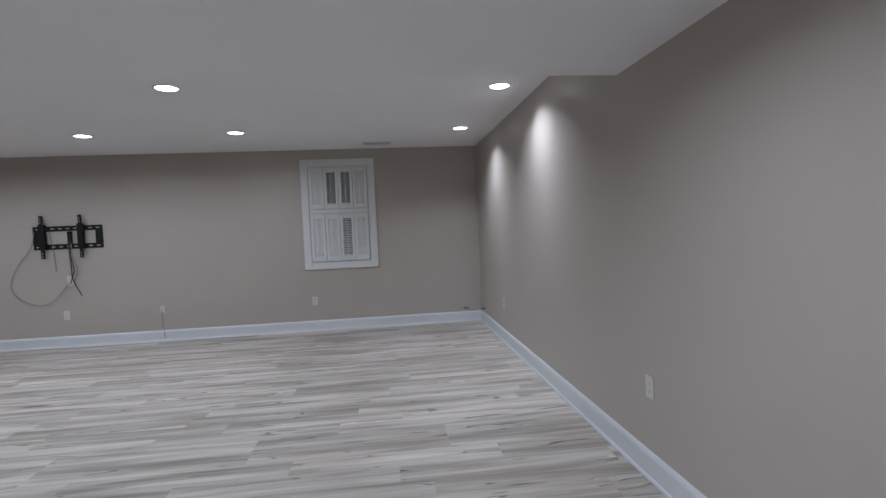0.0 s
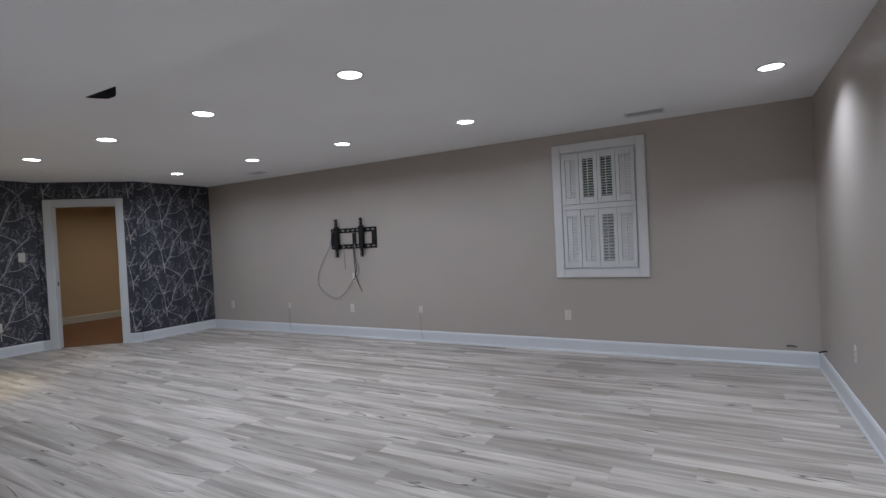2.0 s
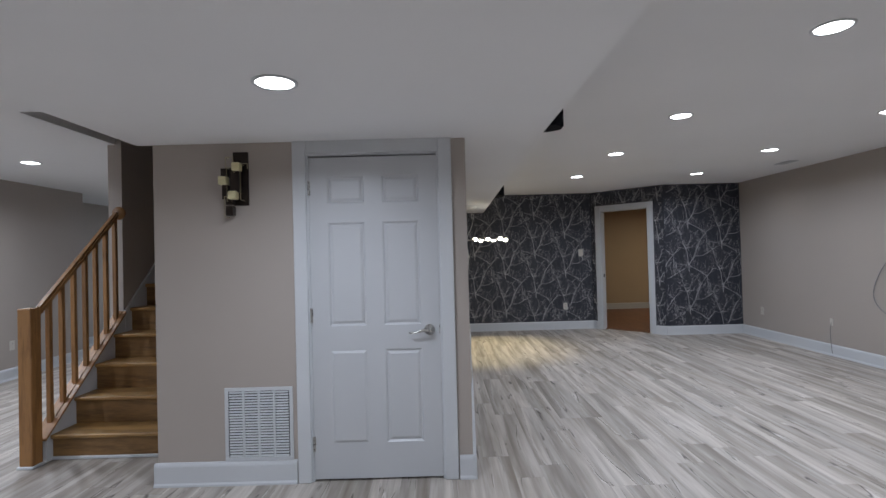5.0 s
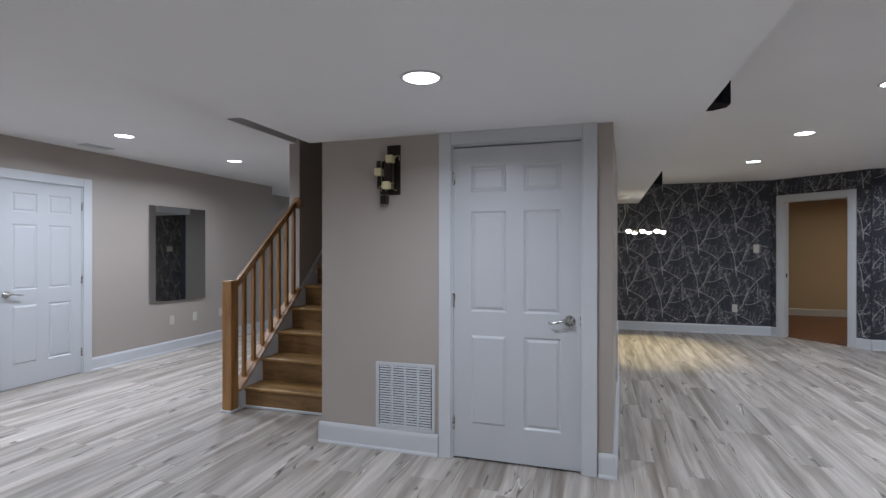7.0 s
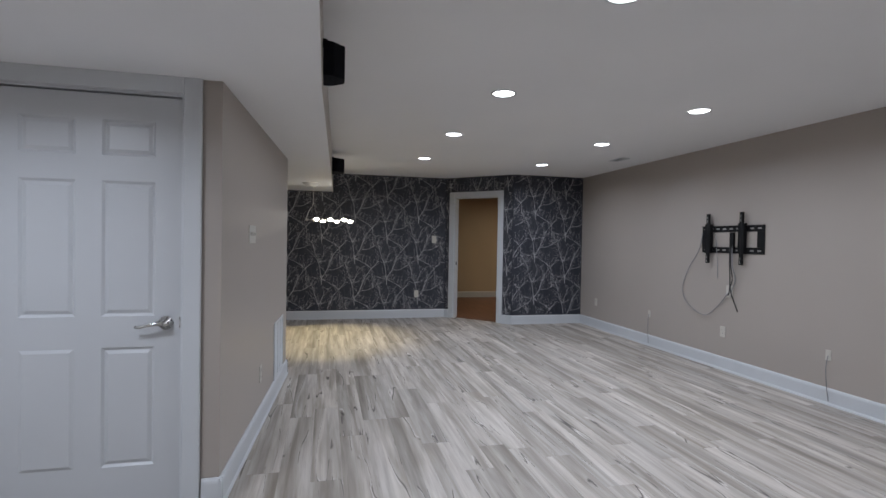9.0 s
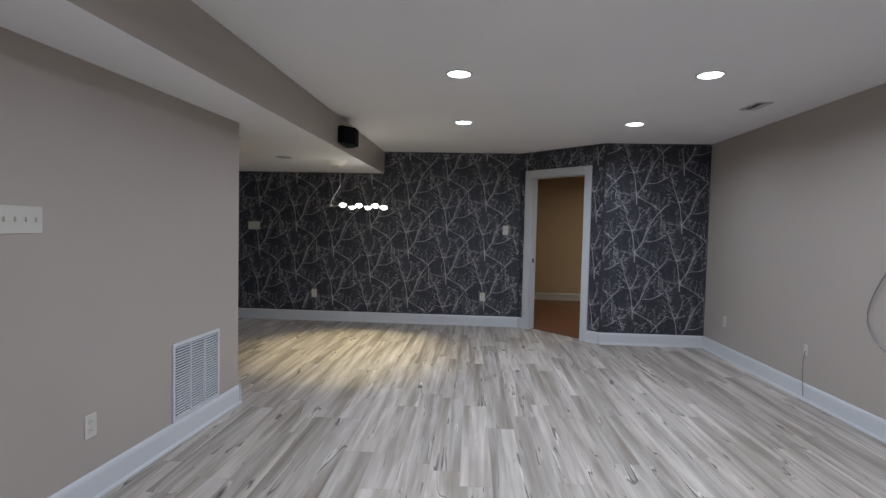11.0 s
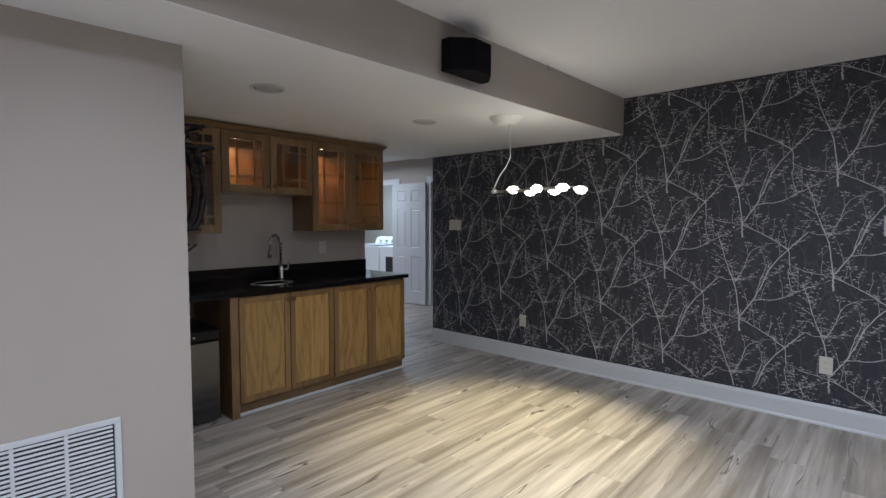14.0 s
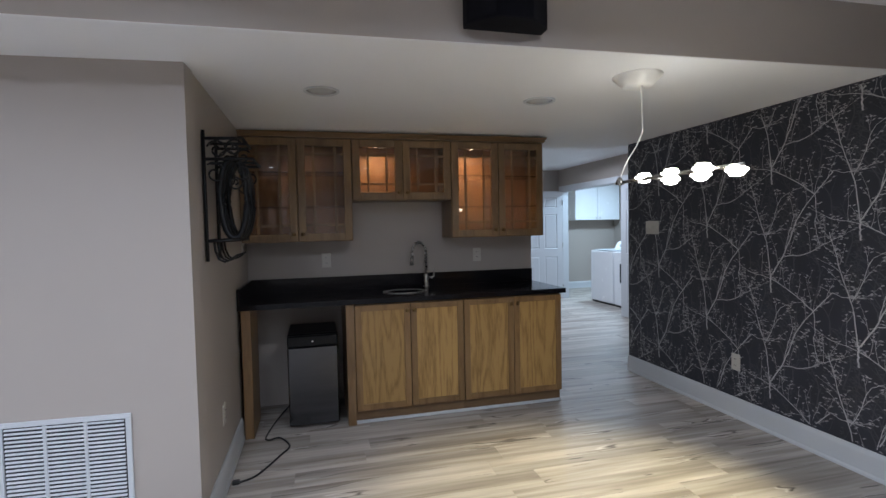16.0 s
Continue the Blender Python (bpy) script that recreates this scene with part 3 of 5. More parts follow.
def shutter_panel(parent, x0, x1, z0, z1, tilt, y):
    """One shutter leaf: two stiles, two rails, a tilt rod and its louvres."""
    bm = bmesh.new()
    st, rl = 0.038, 0.07
    for r in ((x0, x0 + st, z0, z1), (x1 - st, x1, z0, z1), (x0 + st, x1 - st, z0, z0 + rl), (x0 + st, x1 - st, z1 - rl, z1)):
        box(bm, r[0], r[1], y - 0.028, y, r[2], r[3], bevel=0.002)
    leaf = part("shutter_leaf", bm, M_SHUT, parent)
    n = 15
    step = (z1 - z0 - 2 * rl) / n
    louvre = bmesh.new()
    box(louvre, -(x1 - x0) / 2 + st, (x1 - x0) / 2 - st, -0.021, 0.021, -0.0035, 0.0035, bevel=0.002)
    me = bpy.data.meshes.new("louvre")
    bmesh.ops.recalc_face_normals(louvre, faces=louvre.faces)
    louvre.to_mesh(me)
    louvre.free()
    me.materials.append(M_SHUT)
    for i in range(n):
        ob = new("louvre", me)
        ob.parent = leaf
        ob.matrix_world = pose((x0 + x1) / 2, y - 0.012, z0 + rl + (i + 0.5) * step, tilt, 0, 0)
    bm = bmesh.new()
    box(bm, (x0 + x1) / 2 - 0.005, (x0 + x1) / 2 + 0.005, y - 0.046, y - 0.036, z0 + rl + 0.005, z1 - rl + 0.015, bevel=0.001)
    part("tilt_rod", bm, M_SHUT, leaf)


def shuttered_window():
    ob = tagged(new("window_1"), "white window with closed louvred wooden shutters in two tiers", "window", kind="structure")
    w = 0.095
    for r in ((WX0, WX0 + w, WZ0, WZ1), (WX1 - w, WX1, WZ0, WZ1), (WX0 + w, WX1 - w, WZ1 - w, WZ1), (WX0 + w, WX1 - w, WZ0, WZ0 + w)):
        bm = bmesh.new()
        box(bm, r[0], r[1], YN - 0.022, YN, r[2], r[3], bevel=0.003)
        part("window_trim", bm, M_SHUT, ob)
    x0, x1, z0, z1 = WX0 + w, WX1 - w, WZ0 + w, WZ1 - w
    for r in ((x0 - 0.005, x0 + 0.012, YN, YN + 0.11, z0, z1), (x1 - 0.012, x1 + 0.005, YN, YN + 0.11, z0, z1), (x0 + 0.012, x1 - 0.012, YN, YN + 0.11, z1 - 0.012, z1 + 0.004), (x0 + 0.012, x1 - 0.012, YN, YN + 0.11, z0 - 0.004, z0 + 0.012)):
        bm = bmesh.new()
        box(bm, *r)
        part("window_lining", bm, M_TRIM, ob)
    zm = (z0 + z1) / 2 + 0.04
    bm = bmesh.new()
    box(bm, x0 + 0.012, x1 - 0.012, YN - 0.018, YN + 0.015, zm - 0.028, zm + 0.028, bevel=0.002)
    part("middle_rail", bm, M_SHUT, ob)
    q = (x1 - x0 - 0.024) / 4
    for tier, (a, b) in enumerate(((z0 + 0.014, zm - 0.031), (zm + 0.031, z1 - 0.014))):
        for k in range(4):
            tilt = 74
            if tier == 1 and k in (1, 2):
                tilt = 10
            if tier == 0 and k == 2:
                tilt = 30
            shutter_panel(ob, x0 + 0.012 + k * q + 0.0015, x0 + 0.012 + (k + 1) * q - 0.0015, a, b, tilt, YN - 0.002 + (0.006 if k in (1, 2) else 0))
    bm = bmesh.new()
    box(bm, x0, x1, YN + 0.085, YN + 0.09, z0, z1)
    pane = part("pane", bm, M_GLASS, ob, "clear window pane")
    pane.visible_shadow = False


shuttered_window()
# what lies outside the window: a green bank under the sky
bm = bmesh.new()
for a, b in (((-60, YN + 20, -2), (60, YN + 20, 14)),):
    vs = [bm.verts.new(c) for c in ((a[0], a[1], a[2]), (b[0], a[1], a[2]), (b[0], a[1] + 4, b[2]), (a[0], a[1] + 4, b[2]))]
    bm.faces.new(vs)
M_FOLIAGE = material("dark_green_foliage", (0.045, 0.075, 0.035), 0.8, vary=0.7, scale=1.4)
tagged(mesh_ob("backdrop", bm, M_FOLIAGE), "dark green trees outside the window", "backdrop", kind="structure")
bm = bmesh.new()
prism(bm, [(-80, YN + 0.3), (80, YN + 0.3), (80, YN + 80), (-80, YN + 80)], -0.3, 0.0)
tagged(mesh_ob("ground", bm, M_FOLIAGE), "dark green lawn outside the window", "ground", kind="structure")


# ---------------------------------------------------------------- wall plates
def wall_plate(at, rz, kind="outlet", wide=0.072, tall=0.116):
    """A plate lying on a wall that faces local -y."""
    names = {"outlet": ("outlet_plate", "ivory duplex outlet plate on the wall", "outlet"), "switch": ("switch_plate", "ivory light switch plate on the wall", "light switch"), "blank": ("cable_plate", "white cable plate on the wall", "wall plate")}
    n, label, cat = names[kind]
    ob = thing(n, at, label, cat, rz=rz)
    bm = bmesh.new()
    box(bm, -wide / 2, wide / 2, -0.006, 0, -tall / 2, tall / 2, bevel=0.002)
    part("plate", bm, M_PLASTIC, ob)
    if kind == "outlet":
        for z in (-0.022, 0.022):
            bm = bmesh.new()
            lathe(bm, [(0.016, 0.0), (0.016, 0.003), (0.0, 0.003)], 14, Matrix.Translation((0, -0.006, z)) @ Matrix.Rotation(radians(90), 4, "X"))
            sock = part("socket", bm, M_PLASTIC, ob)
            bm = bmesh.new()
            for x in (-0.006, 0.006):
                box(bm, x - 0.001, x + 0.001, -0.0096, -0.0088, z - 0.003, z + 0.006)
            part("slot", bm, M_DARK, sock, "dark socket slots")
    if kind == "switch":
        k = max(1, round(wide / 0.046) - (0 if wide > 0.1 else 1))
        for i in range(k):
            bm = bmesh.new()
            x = (i - (k - 1) / 2) * 0.046
            box(bm, x - 0.005, x + 0.005, -0.016, -0.005, -0.008, 0.012, bevel=0.001)
            part("toggle", bm, M_PLASTIC, ob)
    return ob


for x in (-6.29, -3.68, -0.54):
    wall_plate((x, YN, 0.415), 0, "outlet")
for x in (-4.94, -2.51):
    wall_plate((x, YN, 0.425), 0, "blank", 0.05, 0.09)
wall_plate((-3.60, YN, 0.86), 0, "blank", 0.09, 0.13)
wall_plate((XE, 3.03, 0.48), -90, "outlet")
wall_plate((XE, 6.17, 0.44), -90, "outlet")
wall_plate((XW, 5.184, 1.375), 90, "switch", 0.08, 0.13)
wall_plate((XW, 4.88, 0.417), 90, "outlet", 0.075, 0.12)
wall_plate((XW, 2.435, 0.40), 90, "outlet", 0.075, 0.12)
wall_plate((XW, 1.53, 1.365), 90, "switch", 0.17, 0.116)
RZ_SIDE = 180 - math.degrees(math.atan2(YB - C1, XC - XB))
YSIDE = lambda x: C1 + (YB - C1) * (XC - x) / (XC - XB)
wall_plate((-2.553, YSIDE(-2.553), 1.375), RZ_SIDE, "switch", 0.20, 0.116)
wall_plate((-2.90, YSIDE(-2.90), 0.375), RZ_SIDE, "outlet")
wall_plate((XB, 2.37, 0.39), -90, "outlet")
wall_plate((-4.885, YK, 1.155), 180, "outlet")
wall_plate((-6.18, YK, 1.16), 180, "outlet")
for x in (-3.95, -4.35, -4.85):
    wall_plate((x, YS, 0.42), 180, "outlet")


# ---------------------------------------------------------------- television bracket with its cables
def cable(name, pts, r, mat, label, category="cable", seg=6):
    """A cable smoothed through its points."""
    p = [Vector(a) for a in pts]
    out = []
    for i in range(len(p) - 1):
        a, b, c, d = p[max(i - 1, 0)], p[i], p[i + 1], p[min(i + 2, len(p) - 1)]
        for k in range(8):
            u = k / 8
            out.append(0.5 * ((2 * b) + (c - a) * u + (2 * a - 5 * b + 4 * c - d) * u * u + (3 * b - a - 3 * c + d) * u ** 3))
    out.append(p[-1])
    bm = bmesh.new()
    tube(bm, out, r, seg)
    return tagged(mesh_ob(name, bm, mat, smooth=True), label, category)


def tv_bracket():
    ob = thing("tv_bracket", (-3.59, YN, 1.42), "empty black steel television wall bracket", "tv bracket")
    for z in (0.115, -0.115):
        bm = bmesh.new()
        box(bm, -0.415, 0.415, -0.012, 0, z - 0.033, z + 0.033, bevel=0.002)
        box(bm, -0.415, 0.415, -0.028, -0.012, z + 0.026, z + 0.033, bevel=0.001)
        rail = part("wall_rail", bm, M_BLACK, ob)
        for k in range(9):
            x = -0.36 + k * 0.09
            bm = bmesh.new()
            box(bm, x - 0.022, x + 0.022, -0.0135, -0.012, z - 0.008, z + 0.008)
            part("slot", bm, M_SLOT, rail, "slot showing the wall behind")
    for x in (-0.405, 0.405):
        bm = bmesh.new()
        s = 1 if x < 0 else -1
        box(bm, min(x - 0.012 * s, x + 0.075 * s), max(x - 0.012 * s, x + 0.075 * s), -0.014, -0.002, -0.082, 0.082, bevel=0.002)
        part("end_plate", bm, M_BLACK, ob)
    for x in (-0.29, 0.17):
        bm = bmesh.new()
        box(bm, x - 0.019, x + 0.019, -0.058, -0.030, -0.265, 0.285, bevel=0.003)
        box(bm, x - 0.036, x - 0.022, -0.058, -0.012, -0.15, 0.17, bevel=0.002)
        box(bm, x + 0.022, x + 0.036, -0.058, -0.012, -0.15, 0.17, bevel=0.002)
        arm = part("mount_arm", bm, M_BLACK, ob)
        for z in (-0.24, -0.2, 0.2, 0.24):
            bm = bmesh.new()
            box(bm, x - 0.004, x + 0.004, -0.0592, -0.058, z - 0.013, z + 0.013)
            part("bolt_slot", bm, M_SLOT, arm, "pale bolt slot")
    bm = bmesh.new()
    box(bm, 0.0, 0.05, -0.035, -0.005, -0.10, 0.075, bevel=0.004)
    part("cable_box", bm, M_BLACK, ob)


M_SLOT = material("slot_grey", (0.28, 0.27, 0.26), 0.6, vary=0.05)
M_CORD = material("grey_cable_sheath", (0.22, 0.22, 0.23), 0.5, vary=0.1, scale=40)
M_CORD_D = material("black_cable_sheath", (0.015, 0.015, 0.016), 0.45, vary=0.2, scale=40)
tv_bracket()
cable("coax_cable", [(-3.98, YN - 0.03, 1.50), (-4.03, YN - 0.03, 1.30), (-4.2, YN - 0.02, 1.08), (-4.30, YN - 0.015, 0.86), (-4.25, YN - 0.02, 0.70), (-4.05, YN - 0.03, 0.585), (-3.88, YN - 0.03, 0.575), (-3.72, YN - 0.03, 0.70), (-3.62, YN - 0.008, 0.84)], 0.0048, M_CORD, "grey coaxial cable hanging in a loop from the bracket")
for dx, end, mat in ((0.0, (-3.47, 0.66), M_CORD_D), (0.02, (-3.56, 0.80), M_CORD), (-0.015, (-3.60, 0.82), M_CORD_D)):
    cable("hanging_cable", [(-3.57 + dx, YN - 0.03, 1.36), (-3.555 + dx, YN - 0.04, 1.15), (-3.53 + dx * 2, YN - 0.04, 1.0), (-3.555 + dx, YN - 0.035, 0.88), (end[0], YN - 0.02, end[1])], 0.0055, mat, "cable hanging down the wall from the television bracket")
cable("hanging_cable", [(-3.80, YN - 0.02, 1.48), (-3.765, YN - 0.02, 1.2), (-3.76, YN - 0.012, 0.99)], 0.004, M_CORD, "thin grey wire hanging down the wall")
cable("cable_stub", [(1.50, YN + 0.002, 0.188), (1.515, YN - 0.012, 0.195), (1.545, YN - 0.016, 0.196), (1.575, YN - 0.012, 0.188)], 0.006, M_CORD_D, "short black cable end poking out above the white baseboard")
cable("cable_stub", [(XE + 0.002, 7.27, 0.215), (XE - 0.022, 7.262, 0.217), (XE - 0.048, 7.25, 0.212), (XE - 0.062, 7.245, 0.207)], 0.007, M_CORD_D, "short black cable end poking out of the wall")
for x in (-4.94, -2.51):
    cable("hanging_cable", [(x, YN - 0.008, 0.42), (x - 0.006, YN - 0.02, 0.32), (x + 0.006, YN - 0.024, 0.17), (x + 0.03, YN - 0.03, 0.04)], 0.0034, M_CORD, "grey cable hanging from a wall plate to the baseboard")


# ---------------------------------------------------------------- grilles
def return_grille(at, rz, wide, tall, columns, tilt):
    """A white return-air grille on a wall that faces local -y; origin at its lower middle."""
    ob = thing("air_return_grille", at, "white louvred metal return air grille on the wall", "air vent", rz=rz)
    b = 0.022
    bm = bmesh.new()
    for r in ((-wide / 2, wide / 2, 0, b), (-wide / 2, wide / 2, tall - b, tall), (-wide / 2, -wide / 2 + b, b, tall - b), (wide / 2 - b, wide / 2, b, tall - b)):
        box(bm, r[0], r[1], -0.010, 0, r[2], r[3], bevel=0.002)
    frame_ob = part("grille_frame", bm, M_TRIM, ob)
    # flat near-black sheet stands in for the shade inside the duct
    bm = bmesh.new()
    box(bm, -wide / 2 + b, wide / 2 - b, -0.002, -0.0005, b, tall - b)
    part("backing", bm, M_DUCT_SHADE, ob, "near-black sheet painted as the shade behind the slats")
    inner = wide - 2 * b
    cw = inner / columns
    bm = bmesh.new()
    for k in range(1, columns):
        x = -inner / 2 + k * cw
        box(bm, x - 0.006, x + 0.006, -0.010, -0.001, b, tall - b)
    part("divider", bm, M_TRIM, ob)
    n = int((tall - 2 * b) / 0.0165)
    sl = bmesh.new()
    box(sl, -cw / 2 + 0.006, cw / 2 - 0.006, -0.0058, 0.0058, -0.0010, 0.0010)
    me = bpy.data.meshes.new("slat")
    sl.to_mesh(me)
    sl.free()
    me.materials.append(M_TRIM)
    for k in range(columns):
        for i in range(n):
            s = new("slat", me)
            s.parent = ob
            s.matrix_local = pose(-inner / 2 + (k + 0.5) * cw, -0.006, b + (i + 0.5) * (tall - 2 * b) / n, tilt, 0, 0)
    return ob


# the darkness behind the slats is put into this colour
M_DUCT_SHADE = material("painted_duct_shade", (0.03, 0.03, 0.033), 0.7, vary=0.2)
return_grille((XC, 1.494, 0.147), 90, 0.425, 0.452, 4, 46)
return_grille((-3.762, YSIDE(-3.762), 0.147), RZ_SIDE, 0.504, 0.488, 3, 28)


def ceiling_register(x, y, wide, deep):
    ob = thing("ceiling_register", (x, y, CEIL), "white slotted ceiling air register", "air vent", "ceiling registers")
    bm = bmesh.new()
    b = 0.02
    for r in ((-wide / 2, wide / 2, -deep / 2, -deep / 2 + b), (-wide / 2, wide / 2, deep / 2 - b, deep / 2), (-wide / 2, -wide / 2 + b, -deep / 2 + b, deep / 2 - b), (wide / 2 - b, wide / 2, -deep / 2 + b, deep / 2 - b)):
        box(bm, *r, -0.008, 0, bevel=0.002)
    part("register_frame", bm, M_TRIM, ob)
    # painted shade again: a near-black sheet where the duct would open
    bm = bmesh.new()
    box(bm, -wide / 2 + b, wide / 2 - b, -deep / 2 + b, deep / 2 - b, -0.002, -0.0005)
    part("backing", bm, M_DUCT_SHADE, ob, "near-black sheet painted as the shade behind the slats")
    for i in range(5):
        y0 = -deep / 2 + b + (i + 0.5) * (deep - 2 * b) / 5
        bm = bmesh.new()
        box(bm, -wide / 2 + b, wide / 2 - b, -0.0055, 0.0055, -0.0008, 0.0008)
        s = part("slat", bm, M_TRIM, ob)
        s.matrix_local = pose(0, y0, -0.006, 35 if i < 3 else -35, 0, 0)
    return ob


ceiling_register(0.40, 7.15, 0.36, 0.16)
ceiling_register(-4.94, 7.05, 0.26, 0.14)
ceiling_register(-2.65, -2.35, 0.30, 0.14)


# ---------------------------------------------------------------- wall sconce
def sconce():
    ob = thing("wall_sconce", (XC, 1.385, 1.885), "unlit modern wall sconce of dark blocks with small candle cups", "wall lamp")
    M_IVORY = material("ivory_candle_glass", (0.66, 0.60, 0.36), 0.35, vary=0.05, scale=30)
    M_BRONZE = material("dark_bronze", (0.03, 0.022, 0.018), 0.35, metal=0.6, vary=0.2, scale=25)
    M_WIRE = material("pale_gilt_wire", (0.45, 0.40, 0.28), 0.35, metal=0.8, vary=0.1)
    bm = bmesh.new()
    box(bm, 0.0, 0.012, -0.02, 0.075, -0.15, 0.185, bevel=0.002)
    part("back_plate", bm, M_BRONZE, ob, "dark bronze back plate")
    for y0, y1, z0, z1, d in ((-0.016, 0.040, -0.075, 0.075, 0.075), (-0.066, -0.030, 0.022, 0.072, 0.085), (-0.064, -0.030, -0.115, -0.028, 0.075), (-0.042, 0.0, -0.150, -0.112, 0.075), (-0.042, 0.0, -0.215, -0.158, 0.075)):
        bm = bmesh.new()
        box(bm, d - 0.05, d, y0, y1, z0, z1, bevel=0.002)
        part("mirror_block", bm, M_BRONZE, ob, "dark glossy block")
    for y, z, d in ((0.030, 0.080, 0.095), (-0.052, -0.003, 0.095), (0.006, -0.093, 0.095)):
        bm = bmesh.new()
        box(bm, d - 0.045, d + 0.008, y - 0.024, y + 0.024, z - 0.025, z + 0.025, bevel=0.004)
        part("candle_cup", bm, M_IVORY, ob, "small ivory glass cup")
    for y, z0, z1, d in ((-0.045, 0.06, 0.145, 0.06), (-0.028, -0.13, 0.075, 0.085), (-0.045, -0.225, -0.10, 0.082), (0.048, -0.12, 0.10, 0.07)):
        bm = bmesh.new()
        tube(bm, [(0.012, y, z1), (d, y, z1), (d, y, z0), (0.012, y, z0)], 0.0035, 6)
        tube(bm, [(d, y, z1), (d, y + 0.045, z1), (d, y + 0.045, z1 - 0.03)], 0.003, 6)
        part("wire_frame", bm, M_WIRE, ob, "thin gilt wire")


sconce()


# ---------------------------------------------------------------- loudspeakers on the dropped ceiling's edge
def loudspeaker(x, half, deep, z0):
    y = SE(x) + 0.004
    ob = thing("loudspeaker", (x, y, z0), "small black wedge loudspeaker on the dropped ceiling's face", "loudspeaker", "ceiling loudspeakers")
    s = 1
    bm = bmesh.new()
    pts = [(-half, 0.0), (half, 0.0), (half, deep * 0.4), (half * 0.4, deep), (-half * 0.4, deep), (-half, deep * 0.4)]
    prism(bm, [(s * a, b) for a, b in pts][::s], 0.0, 0.165)
    bmesh.ops.bevel(bm, geom=list(bm.edges), offset=0.004, segments=1, affect="EDGES")
    part("cabinet", bm, M_GRILLE, ob)
    bm = bmesh.new()
    a, b = Vector((half * 0.95, deep * 0.45, 0)), Vector((half * 0.45, deep * 0.95, 0))
    n = Vector((b.y - a.y, a.x - b.x, 0)).normalized() * 0.004
    if n.y < 0:
        n = -n
    lo = [bm.verts.new((*(v + o).xy, z)) for v in (a, b) for o in (Vector((0, 0, 0)), n) for z in (0.012, 0.153)]
    bmesh.ops.convex_hull(bm, input=bm.verts)
    part("front_grille", bm, M_GRILLE, ob, "black cloth grille")
    bm = bmesh.new()
    box(bm, -0.02, 0.02, -0.004, 0.02, 0.165, 0.20, bevel=0.002)
    part("mount_clip", bm, M_BLACK, ob)


M_GRILLE = material("black_speaker_cloth", (0.006, 0.006, 0.0085), 0.85, vary=0.3, scale=200, bump=0.4, bump_scale=900, spec=0.12)
loudspeaker(-1.69, 0.09, 0.105, 2.143)
loudspeaker(-5.57, 0.17, 0.15, 2.19)
bm = bmesh.new()
tube(bm, [(-6.43, SE(-6.43) + 0.02, CEIL), (-6.43, SE(-6.43) + 0.02, CEIL - 0.035), (-6.425, SE(-6.43) + 0.03, CEIL - 0.045), (-6.42, SE(-6.43) + 0.035, CEIL - 0.035)], 0.003, 6)
tagged(mesh_ob("ceiling_hook", bm, M_STEEL), "small metal hook screwed into the ceiling", "hook")


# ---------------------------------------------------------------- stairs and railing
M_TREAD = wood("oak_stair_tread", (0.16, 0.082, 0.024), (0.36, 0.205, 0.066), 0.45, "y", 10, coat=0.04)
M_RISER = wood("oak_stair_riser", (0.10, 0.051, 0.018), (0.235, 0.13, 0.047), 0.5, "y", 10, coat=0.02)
M_RAIL = wood("oak_railing", (0.17, 0.078, 0.024), (0.32, 0.16, 0.055), 0.48, "z", 10, coat=0.03)
RISE, RUN, SX, SY0, SY1 = 0.203, 0.232, -2.292, -0.19, C0
FIRST = 0.178                                  # height of the lowest step


def staircase():
    ob = thing("staircase", (SX, 0.3, 0), "oak staircase rising beside a white skirt board", "stairs")
    inv = ob.matrix_world.inverted()

    def add(name, bm, mat, label=""):
        bm.transform(inv)
        return part(name, bm, mat, ob, label)

    for i in range(12):
        x, z = SX - i * RUN, FIRST + i * RISE
        bm = bmesh.new()
        box(bm, x - RUN - 0.01, x + 0.028, SY0 + 0.012, SY1 - 0.003, z - 0.028, z, bevel=0.006)
        add("tread", bm, M_TREAD)
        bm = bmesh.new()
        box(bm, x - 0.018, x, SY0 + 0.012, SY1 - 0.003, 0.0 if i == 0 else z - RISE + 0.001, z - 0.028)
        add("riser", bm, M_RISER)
    bm = bmesh.new()
    k = RISE / RUN
    pts = [(SX + 0.055, 0.0), (SX + 0.055, 0.17), (-3.13, 0.17 + (SX + 0.055 + 3.13) * k), (-3.13, 0.0)]
    a = [bm.verts.new((x, SY0 - 0.075, z)) for x, z in pts]
    b = [bm.verts.new((x, SY0 + 0.012, z)) for x, z in pts]
    bm.faces.new(a)
    bm.faces.new(b[::-1])
    for i in range(4):
        bm.faces.new((a[i], a[(i + 1) % 4], b[(i + 1) % 4], b[i]))
    add("skirt_board", bm, M_TRIM, "white painted knee wall")
    bm = bmesh.new()
    z1 = 0.17 + (SX + 0.055 + 3.13) * k
    top = 0.17 + (SX + 0.055 + 5.2) * k
    vs = [bm.verts.new((x, y, z)) for y in (SY0, SY0 + 0.016) for x, z in ((-3.13, z1 - 0.26), (-3.13, z1 + 0.02), (-5.2, top + 0.02), (-5.2, top - 0.26))]
    bmesh.ops.convex_hull(bm, input=vs)
    add("upper_skirt", bm, M_TRIM, "white painted skirt board")
    bm = bmesh.new()
    box(bm, SX, SX + 0.02, SY0 + 0.012, SY1 - 0.003, 0.0, 0.02, bevel=0.004)
    add("shoe_mould", bm, M_TRIM, "white shoe moulding")


